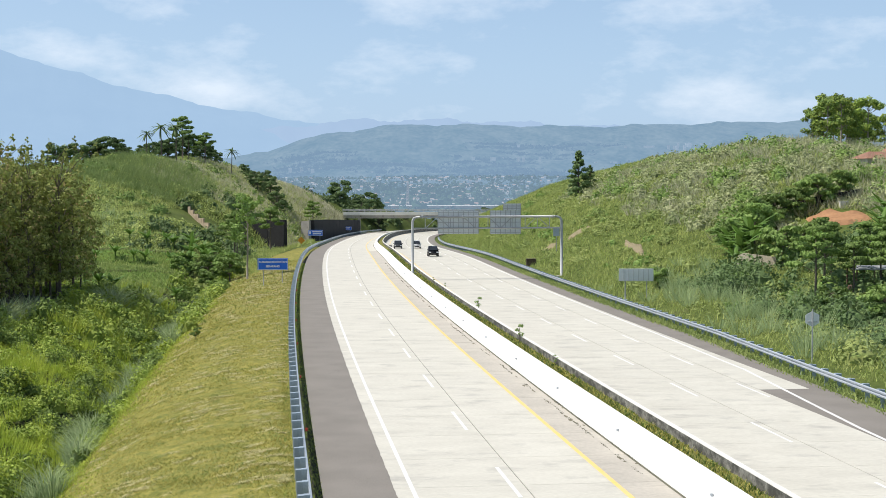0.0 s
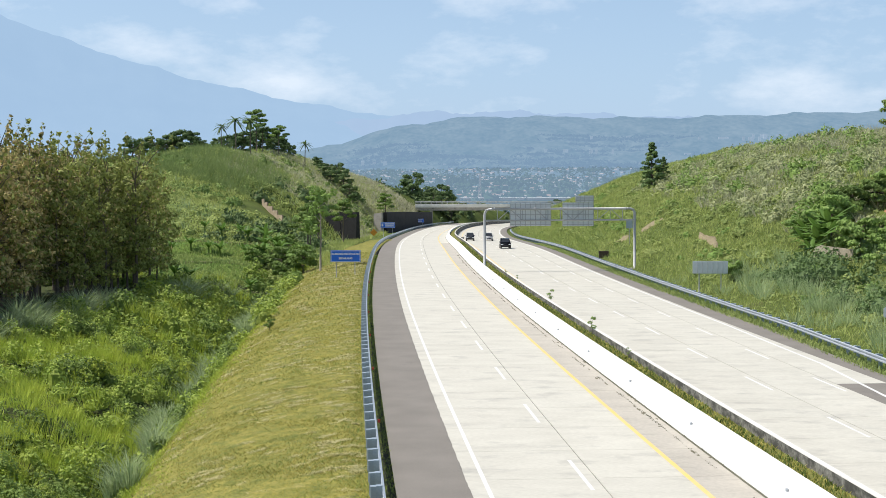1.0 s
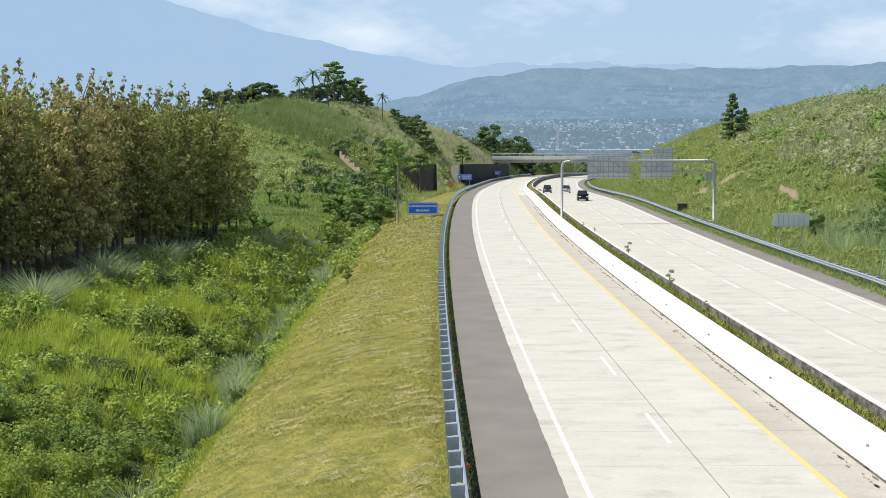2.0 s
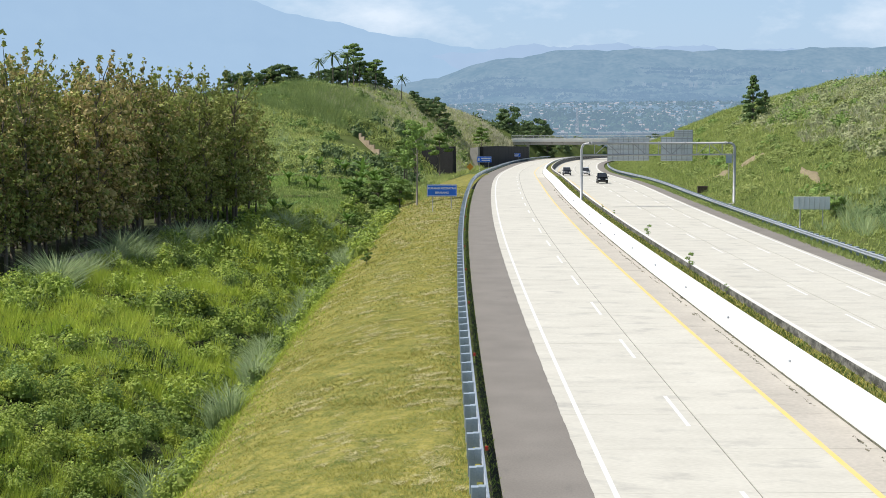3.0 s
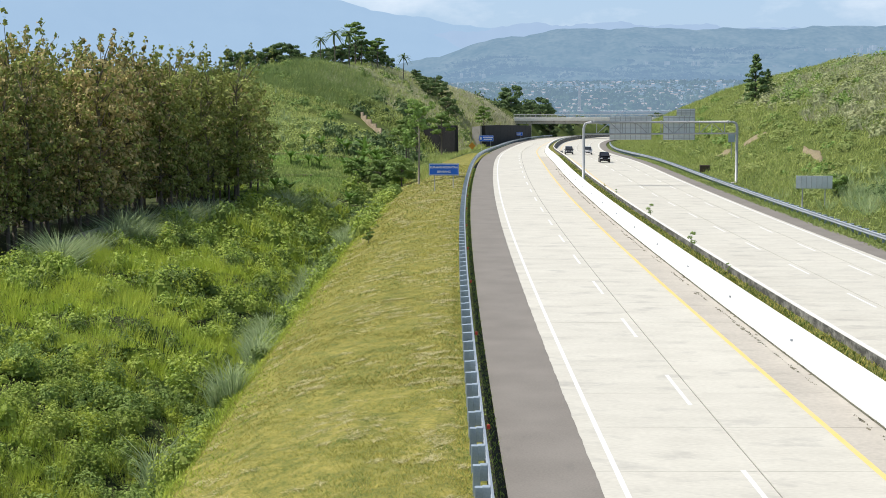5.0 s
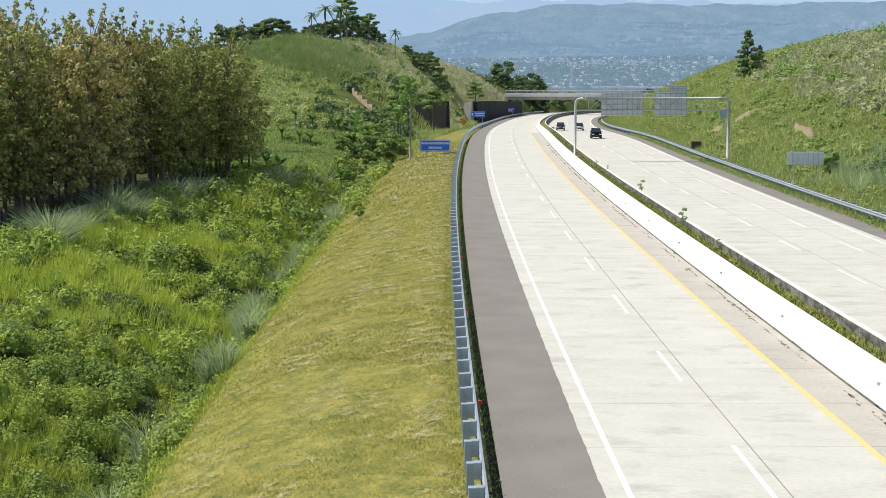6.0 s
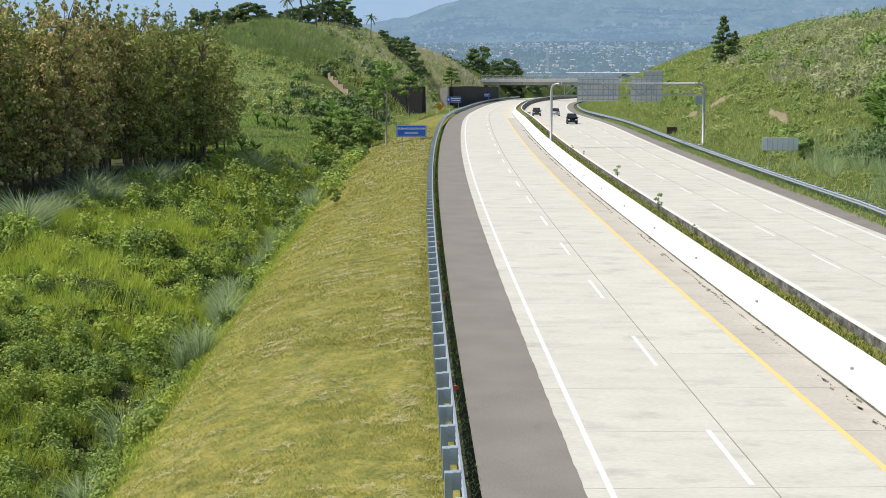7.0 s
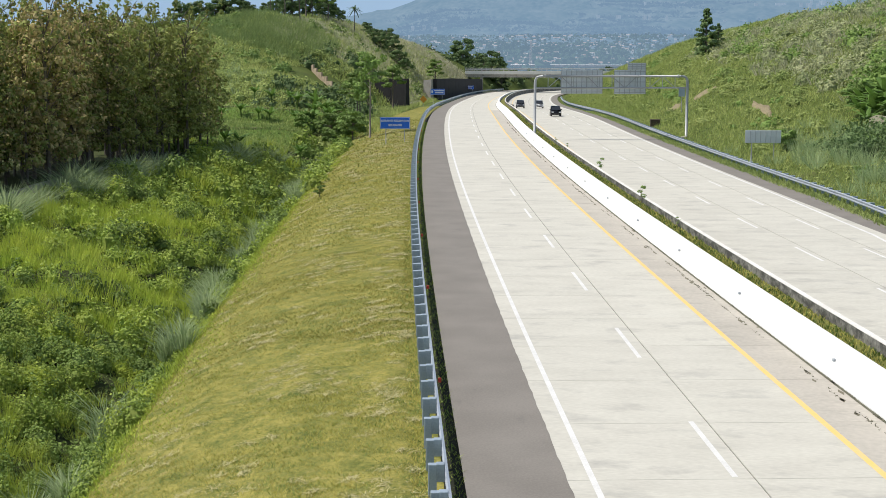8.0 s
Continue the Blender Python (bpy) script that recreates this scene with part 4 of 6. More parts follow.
stuff("grass_cuttings", "pale dry grass cuttings in loose rows", v, np.arange(len(v)).reshape(-1, 4), M_STRAW, "grass cuttings")

# weeds on the median, at the shoulder's edge and along the far verge
for name, label, s0, s1, ua, ub, z, n, hgt, wid, mat in (("median_weeds", "low weeds between the median barriers", 30, 240, 9.95, 11.05, 0.45, 9000, 0.17, 0.04, M_MOWN),
                                                    ("median_weeds", "dark leafy weeds between the median barriers", 30, 240, 9.95, 11.05, 0.45, 9000, 0.2, 0.05, M_GULLYDARK),
                                                    ("edge_weeds", "dark weeds under the guardrail", 22, 200, -3.55, -3.1, -0.08, 9000, 0.13, 0.03, M_SHRUB),
                                                    ("verge_grass", "yellow-green verge grass under the guardrail", 48, 260, 25.2, 28.2, -0.36, 20000, 0.26, 0.05, M_HILL)):
    s, u = rng.uniform(s0, s1, n), rng.uniform(ua, ub, n)
    if ua > 20:
        u = u - np.interp(s, [48, 65, 95], [1.8, 1.2, 0])
    v, f = blade_tris(at(s, u, z), hgt, wid * (0.6 + s / 150), rng, 0.8)
    stuff(name, label, v, f, mat, "weeds")

# hillsides: short grass, scrub leaves, bushes and pale plumes in patches
def hillside(name, label, n, s0, s1, u0, u1, size, test, mat, dz=0.5, blades=False, high=1.2):
    x, y = left_points(n, s0, s1, u0, u1, rng)
    keep = test(x, y, rng.normal(size=n)) & clear(x, y)
    x, y = x[keep], y[keep]
    sc = 0.55 + y / 420
    if blades:
        v, f = blade_tris(on_land(x, y), high * sc * 1.2, size * sc, rng, 0.7, slim=True)
    else:
        lump = np.maximum(0, 0.7 * wavy(x, y, 0.55) + 0.5 * wavy(x, y, 0.23)) * dz * 2
        v, f = leaf_quads(on_land(x, y, 0.0) + np.stack([0 * x, 0 * x, rng.uniform(0, 1, len(x)) * (dz * 0.6 + lump)], 1), size * sc, rng, 0.9, 1.3)
    stuff(name, label, v, f, mat)


def bushes(name, label, n, s0, s1, u0, u1, r0, r1, size, test, mat, tall=1.0):
    """Low bushes with room between them."""
    x, y = left_points(n, s0, s1, u0, u1, rng)
    keep = test(x, y, rng.normal(size=n)) & clear(x, y)
    x, y = x[keep], y[keep]
    r = r0 + (r1 - r0) * rng.uniform(0, 1, len(x)) ** 1.6
    v, f = bush_mesh(x, y, ground_z(x, y), r, r * tall * rng.uniform(0.6, 1.3, len(x)), size, rng, 4.5, 0.9)
    stuff(name, label, v, f, mat)


def clumps(name, label, n, s0, s1, u0, u1, high, foot, per, wide, test, mat):
    """Tufts of tall grass."""
    x, y = left_points(n, s0, s1, u0, u1, rng)
    keep = test(x, y, rng.normal(size=n)) & clear(x, y)
    x, y = x[keep], y[keep]
    v, f = tufts(x, y, ground_z(x, y), high * rng.uniform(0.6, 1.3, len(x)), foot, per, wide, rng, 0.75, True)
    stuff(name, label, v, f, mat)


def seen_left(x, y):
    return x > -0.5 * y - 6


def seen_right(x, y):
    return x < 0.36 * y + 10


def reedy(x, y):
    """The tall-grass cap of the cut hill."""
    return ((x + 71) / 17) ** 2 + ((y - 318) / 30) ** 2 + 0.5 * wavy(x, y, 0.25) < 0.9


def plumed(x, y):
    """The grey flowering top of the sunny slope."""
    return (x - edge_x(y) > 44 + 3 * wavy(x, y, 0.1)) & (y > 150)


hillside("hill_scrub", "green scrub on the cut hillside", 56000, 175, 470, -95, -11, 0.38, lambda x, y, g: seen_left(x, y) & (wavy(x, y, 0.07) + 0.5 * g > -0.3), M_HILL, 0.5)
hillside("hill_grass", "yellowing grass on the cut hillside", 150000, 185, 480, -90, -9.5, 0.12, lambda x, y, g: seen_left(x, y) & (wavy(x, y, 0.07) + 0.5 * g < 0.5), M_DRYHILL, blades=True, high=0.6)
bushes("hill_bushes", "dark green bushes on the cut hillside", 700, 190, 440, -90, -13, 0.6, 2.4, 0.4, lambda x, y, g: seen_left(x, y) & (wavy(x, y, 0.11) + 0.5 * g > 0.25), M_MIDLEAF)
bushes("hill_bushes", "light green bushes on the cut hillside", 1500, 185, 440, -90, -13, 0.5, 1.8, 0.4, lambda x, y, g: seen_left(x, y) & (wavy(x, y, 0.13) + 0.5 * g < 0.1), M_HILL, 0.7)
bushes("hill_bushes", "shady dark bushes at the foot of the hill", 150, 190, 330, -32, -12.5, 0.9, 2.6, 0.5, lambda x, y, g: (wavy(x, y, 0.1) + 0.6 * g > -0.2) & (x - edge_x(y) < -13.5 - 0.02 * (y - 190)), M_DARKLEAF, 1.2)
clumps("hill_reeds", "tall green grass on the top of the cut hill", 4600, 280, 350, -95, -30, 2.2, 0.9, 14, 0.09, lambda x, y, g: reedy(x, y), M_REEDHILL)
clumps("hill_reeds", "grey-green grass tufts on the cut hill", 1300, 200, 420, -90, -13, 1.5, 0.6, 11, 0.12, lambda x, y, g: seen_left(x, y) & (wavy(x, y, 0.09) + 0.5 * g > 0.4), M_REED)
hillside("dry_slope", "dry tan grass on the steep cut", 46000, 315, 500, -45, -11, 0.14, lambda x, y, g: wavy(x, y, 0.1) + 0.5 * g > -0.4, M_PLUME, blades=True, high=0.7)
bushes("cut_bushes", "grey-green bushes on the steep cut", 420, 315, 500, -45, -12, 0.6, 1.7, 0.5, lambda x, y, g: wavy(x, y, 0.12) + 0.5 * g > 0.3, M_HILL)
bushes("slope_bushes", "dark bushes on the sunny slope", 420, 75, 330, 33, 85, 0.5, 1.9, 0.32, lambda x, y, g: seen_right(x, y) & (wavy(x, y, 0.12) + 0.5 * g > 0.4), M_MIDLEAF, 0.8)
bushes("slope_bushes", "light green bushes on the sunny slope", 1500, 75, 330, 31, 85, 0.5, 1.6, 0.27, lambda x, y, g: seen_right(x, y) & (wavy(x, y, 0.15) + 0.5 * g < 0.2), M_HILL, 0.6)
bushes("hilltop_bushes", "grey-green bushes on the grassy hilltop", 1500, 150, 270, 44, 92, 0.6, 1.6, 0.3, lambda x, y, g: seen_right(x, y) & plumed(x, y) & (g > -0.2), M_HILLGREY, 0.9)
bushes("hilltop_bushes", "dark bushes among the hilltop grass", 420, 150, 270, 44, 92, 0.6, 2.0, 0.38, lambda x, y, g: seen_right(x, y) & plumed(x, y) & (wavy(x, y, 0.16) + 0.4 * g > 0.1), M_MIDLEAF)
bushes("village_thicket", "dense dark bushes round the village yards", 420, 84, 138, 34, 62, 0.8, 2.0, 0.23, lambda x, y, g: (x < 0.36 * y + 6) & (wavy(x, y, 0.2) + 0.5 * g > -0.3), M_DARKLEAF)
hillside("slope_grass", "yellow-green grass on the sunny slope", 210000, 60, 430, 28.2, 80, 0.09, lambda x, y, g: seen_right(x, y) & (wavy(x, y, 0.08) + 0.6 * g < 0.7), M_DRYHILL, blades=True, high=0.5)
hillside("slope_scrub", "green scrub on the sunny slope", 70000, 60, 430, 28.8, 85, 0.24, lambda x, y, g: seen_right(x, y) & (wavy(x, y, 0.075) + 0.6 * g > -0.2), M_HILL, 0.45)
clumps("plume_grass", "greyish flowering plume grass on the hilltop", 2600, 150, 262, 43, 92, 1.6, 0.9, 14, 0.10, lambda x, y, g: seen_right(x, y) & plumed(x, y) & (wavy(x, y, 0.13) + 0.5 * g > -0.1), M_PLUME)
clumps("slope_reeds", "grey-green reed clumps on the lower slope", 420, 66, 150, 29, 40, 1.6, 0.6, 44, 0.06, lambda x, y, g: seen_right(x, y) & (wavy(x, y, 0.3) + 0.5 * g > 0.3), M_REED)
bushes("valley_edge_bushes", "dark bushes below the overpass", 260, 512, 640, -70, 60, 1.0, 3.2, 0.9, lambda x, y, g: (x - edge_x(y) > 29) | (x - edge_x(y) < -7), M_DARKLEAF)


# ---- trees ----
def crown_points(blobs, per, rng):
    """Points through a crown made of lobes (x, y, z, radius, height), and the way each point faces."""
    out, way = [], []
    full = max(b[3] for b in blobs)
    for bx, by, bz, r, h in blobs:
        m = max(5, int(per * 1.5 * (r / full) ** 1.3))
        d = rng.normal(size=(m, 3))
        d /= np.linalg.norm(d, axis=1, keepdims=True)
        k = rng.uniform(0.3, 1.05, (m, 1)) ** 0.5
        out.append(np.array([[bx, by, bz]]) + d * k * np.array([[r, r, h]]))
        far = math.hypot(bx, by) + 0.3
        way.append(d + 0.7 * np.array([[bx / far, by / far, 0.35]]))
    return np.concatenate(out), np.concatenate(way)


def tree(name, label, category, high, trunk_r, lobes, per, leaf, mats, seed, fork=0.45, group="", bark=None, lean=0.0, up=0.4):
    """A tapered trunk with limbs out to the lobes of its crown; built at the origin."""
    rng = np.random.RandomState(seed)
    t = tagged(thing(name), label, category, group)
    bm = bmesh.new()
    mid = Vector((lean * high * 0.3 + rng.normal() * 0.05, rng.normal() * 0.05, high * fork))
    top = Vector((lean * high * 0.6, 0, high * 0.92))
    tube(bm, [(0, 0, -0.6), mid * 0.5, mid, (mid + top) / 2, top], [trunk_r * 1.25, trunk_r, trunk_r * 0.75, trunk_r * 0.45, trunk_r * 0.15], 7)
    for bx, by, bz, r, h in lobes[::max(1, len(lobes) // 16)]:
        f = min(0.9, max(0.35, bz / high - 0.12))
        base = Vector((0, 0, 0)).lerp(mid, f / fork) if f < fork else mid.lerp(top, (f - fork) / (1 - fork))
        end = Vector((bx, by, bz))
        tube(bm, [base, base.lerp(end, 0.5) + Vector((0, 0, 0.06 * high * rng.uniform(-0.5, 0.5))), end], [trunk_r * 0.4, trunk_r * 0.26, trunk_r * 0.08], 5, False)
    part("trunk", bm, bark or M_BARK, t, smooth=True)
    pts, way = crown_points(lobes, per, rng)
    cut = rng.uniform(size=len(pts))
    a = 0.0
    for share, m in mats:
        sel = (cut >= a) & (cut < a + share)
        a += share
        v, f = leaf_quads(pts[sel], leaf, rng, up, 1.4, way[sel], 0.9)
        sheet("crown" if m is mats[0][1] else "outer_leaves", v, f, m, t)
    return t


def lobes_for(kind, high, spread, seed):
    rng = np.random.RandomState(seed)
    out = []
    if kind == "column":
        for k in range(44):
            z = 0.21 + 0.75 * (k + rng.uniform(-0.5, 0.5)) / 43
            w = spread * (1.05 - 0.8 * abs(z - 0.6)) * math.sqrt(rng.uniform(0.05, 1))
            th = k * 2.4 + rng.uniform(-0.4, 0.4)
            out.append((w * math.cos(th), w * math.sin(th), high * z, spread * rng.uniform(0.17, 0.36), high * rng.uniform(0.025, 0.055)))
        for k in range(4):
            x, y, z = rng.normal() * 1.6, rng.normal() * 1.3, rng.uniform(0.98, 1.06)
            out += [(x, y, high * z, 0.3, 0.35), (x * 1.1, y, high * (z + 0.05), 0.22, 0.4)]
    elif kind == "round":
        for k in range(24):
            th, z = k * 2.4, rng.uniform(0.28, 0.97)
            w = spread * math.sqrt(max(0.05, 1 - ((z - 0.58) / 0.46) ** 2)) * rng.uniform(0.5, 0.95)
            out.append((w * math.cos(th), w * math.sin(th), high * z, spread * rng.uniform(0.22, 0.4), high * rng.uniform(0.05, 0.1)))
    elif kind == "layered":
        for k in range(11):
            th, z = k * 2.4 + rng.uniform(-0.3, 0.3), 0.55 + 0.42 * k / 10
            w = spread * (1.1 - 0.6 * k / 10) * rng.uniform(0.5, 0.95)
            out.append((w * math.cos(th), w * math.sin(th), high * z, spread * rng.uniform(0.28, 0.42), high * 0.035))
    elif kind == "cone":
        for k in range(26):
            z = 0.12 + 0.86 * k / 25
            th, w = k * 2.4 + rng.uniform(-0.3, 0.3), spread * (1.08 - z) * rng.uniform(0.45, 1.0)
            out.append((w * math.cos(th), w * math.sin(th), high * z, spread * (0.16 + 0.26 * (1 - z)), high * 0.04))
    elif kind == "sparse":
        for k in range(12):
            th, z = k * 2.4, rng.uniform(0.45, 1.0)
            w = spread * rng.uniform(0.3, 0.9)
            out.append((w * math.cos(th), w * math.sin(th), high * z, spread * rng.uniform(0.2, 0.35), high * 0.06))
    return out


def plant_out(base, spots, rng, sink=0.1):
    """The first spot takes the built tree, the others copies of it."""
    for k, (x, y, sc) in enumerate(spots):
        m = pose(x, y, float(ground_z(x, y)) - sink, 0, 0, rng.uniform(0, 360))
        if k == 0:
            base.matrix_basis = m @ Matrix.Scale(sc, 4)
        else:
            c = copy_thing(base, m)
            c.scale = (sc, sc, sc * rng.uniform(0.92, 1.08))


# teak plantation
rt = np.random.RandomState(5)
spots = []
for row in range(4):
    y = 90.0
    while y < 168:
        x = -47.5 - row * 3.2 + rt.normal() * 0.7 + (2.0 if y > 140 else 0)
        if x > -0.5 * y - 5:
            spots.append((x, y + rt.normal() * 0.5, rt.uniform(0.78, 1.14) * np.interp(y, [90, 110, 168], [0.93, 1.0, 0.97])))
        y += 3.1
kinds = []
for k in range(5):
    dry = (0.62, 0.5, 0.3, 0.16, 0.08)[k]
    kinds.append(tree("teak_tree", "slender teak tree with browning leaves in a dense row" if dry > 0.3 else "slender teak tree with dark olive leaves in a dense row", "tree",
                      15.0, 0.15, lobes_for("column", 15.0, 3.4, 40 + k), 40, 0.29, [(1 - dry, M_TEAK), (dry, M_TEAKDRY)], 50 + k, 0.5, "teak plantation", up=0.1))
for k, base in enumerate(kinds):
    # bare twigs low on the stem, thick on the drier trees
    bm = bmesh.new()
    tw = np.random.RandomState(80 + k)
    for j in range((60, 50, 36, 22, 16)[k]):
        th, z, L = tw.uniform(0, 6.28), tw.uniform(1.5, 9.0), tw.uniform(0.8, 2.2)
        d = Vector((math.cos(th), math.sin(th), tw.uniform(-0.25, 0.7)))
        tube(bm, [(0, 0, z), d * L * 0.55 + Vector((0, 0, z)), d * L + Vector((0, 0, z + tw.uniform(-0.3, 0.3)))], [0.03, 0.022, 0.01], 3, False)
    tagged(part("twig_spray", bm, M_TWIG, base), "dry brown twigs", kind="stuff")
    # the nearer end of the plantation has dried the most
    rank = [min(4, max(0, int((s[1] - 88) / 15 + 2.2 * math.sin(i * 12.9898)))) for i, s in enumerate(spots)]
    mine = [s for s, r in zip(spots, rank) if r == k]
    plant_out(base, mine, rt)

# hilltop and slope trees
rt = np.random.RandomState(9)
base = tree("shade_tree", "dark round-crowned tree on the grassy hill", "tree", 9.0, 0.2, lobes_for("round", 9, 3.8, 3), 90, 0.42, [(1.0, M_DARKLEAF)], 61, 0.4, "hill trees")
crest = [(100, 0.9), (122, 0.8), (140, 0.8), (158, 0.7), (172, 0.9), (186, 1.0), (206, 0.8), (222, 0.6), (255, 0.55), (270, 0.7), (286, 0.75), (300, 0.8), (318, 0.8), (332, 0.9), (346, 1.0), (362, 0.85), (374, 0.6), (383, 0.6),
         (432, 0.55), (444, 0.6), (456, 0.7), (468, 0.75), (479, 0.8), (490, 0.7), (498, 0.5)]
plant_out(base, [((k - 784) / 2413 * ((350 if k < 310 else 402) + (k % 7) * 4), (350 if k < 310 else 402) + (k % 7) * 4, sc) for k, sc in crest], rt, 1.2)
far_base = copy_thing(base, pose(-34.5, 532, -6.8))
far_base.scale = (1.5, 1.5, 1.25)
for x, y, sc in ((-29, 536, 1.4), (-40, 529, 1.3), (-25, 532, 1.0), (-31.5, 526, 1.1), (28, 530, 0.9), (15.5, 522, 0.9)):
    copy_thing(base, pose(x, y, float(ground_z(x, y)) - 2.5, 0, 0, 40 * x)).scale = (sc, sc, sc)
base = tree("albizia_tree", "tall tree with flat layered foliage", "tree", 10.0, 0.16, lobes_for("layered", 10, 3.2, 8), 110, 0.4, [(1.0, M_MIDLEAF)], 62, 0.6, "layered trees")
plant_out(base, [(-77, 404, 1.3), (-40.5, 425, 1.0), (-70, 402, 1.0), (34.5, 121, 0.5), (37, 118, 0.55), (32.5, 116, 0.62), (30.4, 111, 0.6), (35, 106, 0.6), (37.5, 107, 0.62), (40, 122, 0.5), (36, 112, 0.5), (41.5, 116, 0.5), (33.5, 111, 0.5), (38.5, 110, 0.5), (-35.5, 232, 0.85), (-38, 262, 1.1), (-34, 225, 0.65), (-36, 284, 0.9)], rt)
base = tree("conical_tree", "dark conical tree with tiered foliage on the slope", "tree", 9.2, 0.16, lobes_for("cone", 9.2, 3.0, 9), 80, 0.34, [(1.0, M_DARKLEAF)], 67, 0.5, "slope trees")
plant_out(base, [(25.0, 252, 1.0), (27.6, 256, 0.55)], rt)
base = tree("bare_tree", "slender pale-barked tree with sparse foliage on the bank", "tree", 11.0, 0.13, lobes_for("sparse", 11, 2.3, 12), 40, 0.32, [(1.0, M_MIDLEAF)], 63, 0.5, bark=M_PALEBARK)
plant_out(base, [(-25.6, 178, 1.0)], rt)
base = tree("forest_tree", "tall green tree in a hilltop wood", "tree", 13.0, 0.18, lobes_for("round", 13, 3.6, 21), 80, 0.4, [(0.5, M_MIDLEAF), (0.5, M_SHRUB)], 64, 0.55, "hilltop wood", bark=M_PALEBARK)
wood = []
for k in range(44):
    x, y = rt.uniform(54, 92), rt.uniform(205, 245)
    if x > 0.26 * y:
        wood.append((x, y, rt.uniform(0.5, 0.8)))
plant_out(base, wood, rt)
base = tree("broadleaf_bush", "dense broad-leaved bush on the slope", "bush", 4.2, 0.1, lobes_for("round", 4.2, 2.4, 33), 80, 0.30, [(1.0, M_MIDLEAF)], 65, 0.3, "slope bushes")
plant_out(base, [(33.2, 133, 1.0), (35.2, 134, 0.9), (33.8, 148, 1.1), (36, 154, 1.0), (31, 147, 0.9), (38.5, 158, 0.9), (44, 160, 1.0), (41, 158, 0.8), (47, 162, 0.9), (21.6, 137, 0.55), (-38, 199, 0.8), (-34, 197, 0.9), (-30.5, 192, 0.9), (-29, 185, 0.8), (-32, 188, 0.75), (-35.5, 212, 0.8), (39, 140, 0.7), (36, 99, 0.8), (31.5, 97, 0.7), (29.5, 103, 0.6)], rt)


def frond(bm, root, d, length, wide, droop, n=7):
    """A bent leaf, folded along its midrib."""
    d = Vector(d).normalized()
    side = d.cross(Vector((0, 0, 1))).normalized()
    p, rows = Vector(root), []
    for k in range(n + 1):
        f = k / n
        w = wide * math.sin(math.pi * min(0.97, 0.08 + 0.9 * f)) ** 0.6
        q = p + d * (length * f) + Vector((0, 0, -droop * length * f * f))
        rows.append((bm.verts.new(q - side * w / 2 - Vector((0, 0, w * 0.15))), bm.verts.new(q), bm.verts.new(q + side * w / 2 - Vector((0, 0, w * 0.15)))))
    for r0, r1 in zip(rows, rows[1:]):
        bm.faces.new((r0[0], r0[1], r1[1], r1[0]))
        bm.faces.new((r0[1], r0[2], r1[2], r1[1]))


def banana(seed):
    rng = np.random.RandomState(seed)
    t = tagged(thing("banana_plant"), "banana plant with broad arching green leaves", "banana plant", "banana plants")
    bm = bmesh.new()
    tube(bm, [(0, 0, -0.4), (0.03, 0, 0.8), (0.05, 0.02, 1.8)], [0.16, 0.13, 0.08], 7)
    part("trunk", bm, M_MIDLEAF, t, smooth=True)
    for k in range(11):
        th = k * 2.4 + rng.uniform(-0.2, 0.2)
        bm = bmesh.new()
        frond(bm, (0.05, 0.02, 1.7), (math.cos(th), math.sin(th), rng.uniform(0.2, 1.9)), rng.uniform(1.7, 2.6), 0.45, rng.uniform(0.2, 0.6))
        part("leaf", bm, M_BANANA, t)
    return t


rt = np.random.RandomState(15)
plant_out(banana(1), [(-39.5, 203, 1.3), (-37.5, 200, 1.5), (-41, 206, 1.2), (-45, 206, 1.2), (-50, 208, 1.2), (-52, 204, 1.1), (-35.6, 204, 1.5), (-36.8, 207, 1.5), (-47, 207, 1.1), (-41.5, 171, 1.3), (-43.5, 172, 1.2), (-34.5, 176, 1.0), (-38.5, 208, 1.4), (-43, 217, 1.3), (-39.3, 214, 1.5), (-47.5, 219, 1.2), (-41, 221, 1.3), (-45, 222, 1.1), (-51, 222, 1.0), (-46.7, 177.5, 1.3)], rt)
plant_out(banana(2), [(30.3, 138, 1.39), (31.2, 141, 1.48), (29.4, 140, 1.23), (44.5, 136, 1.31), (46, 138, 1.56), (45.2, 132, 1.31), (38.5, 113, 1.23), (39.8, 117, 1.31), (28.8, 134, 0.98), (30.5, 145, 1.31), (41.5, 127, 0.98), (47, 133, 1.48), (36.5, 104, 1.07), (31.8, 140, 1.31), (32.7, 144, 1.48), (31.5, 147, 1.39), (33.5, 150, 1.39), (34.4, 155, 1.23), (43.3, 134, 1.48), (42.5, 131, 1.31), (44, 129, 1.23), (48, 140, 1.56), (46.5, 143, 1.39)], rt)


def palm(seed, high):
    rng = np.random.RandomState(seed)
    t = tagged(thing("coconut_palm"), "coconut palm with a thin trunk on the hilltop", "palm", "hilltop palms")
    bm = bmesh.new()
    tube(bm, [(0, 0, -0.5), (0.15, 0, high * 0.4), (0.1, 0.1, high * 0.75), (0.2, 0.1, high)], [0.2, 0.15, 0.13, 0.11], 7)
    part("trunk", bm, M_BARK, t, smooth=True)
    for k in range(24):
        th = k * 2.4
        bm = bmesh.new()
        el = rng.uniform(-0.5, 1.6)
        frond(bm, (0.2, 0.1, high), (math.cos(th), math.sin(th), el), rng.uniform(2.6, 3.6), 0.5, rng.uniform(0.4, 0.7))
        part("frond", bm, M_DARKLEAF, t)
    return t


plant_out(palm(1, 8.5), [(-62.5, 404, 0.85), (-72.5, 352, 1.0), (-69, 354, 1.05), (-75, 403, 0.9), (-76, 350, 0.8)], rt)


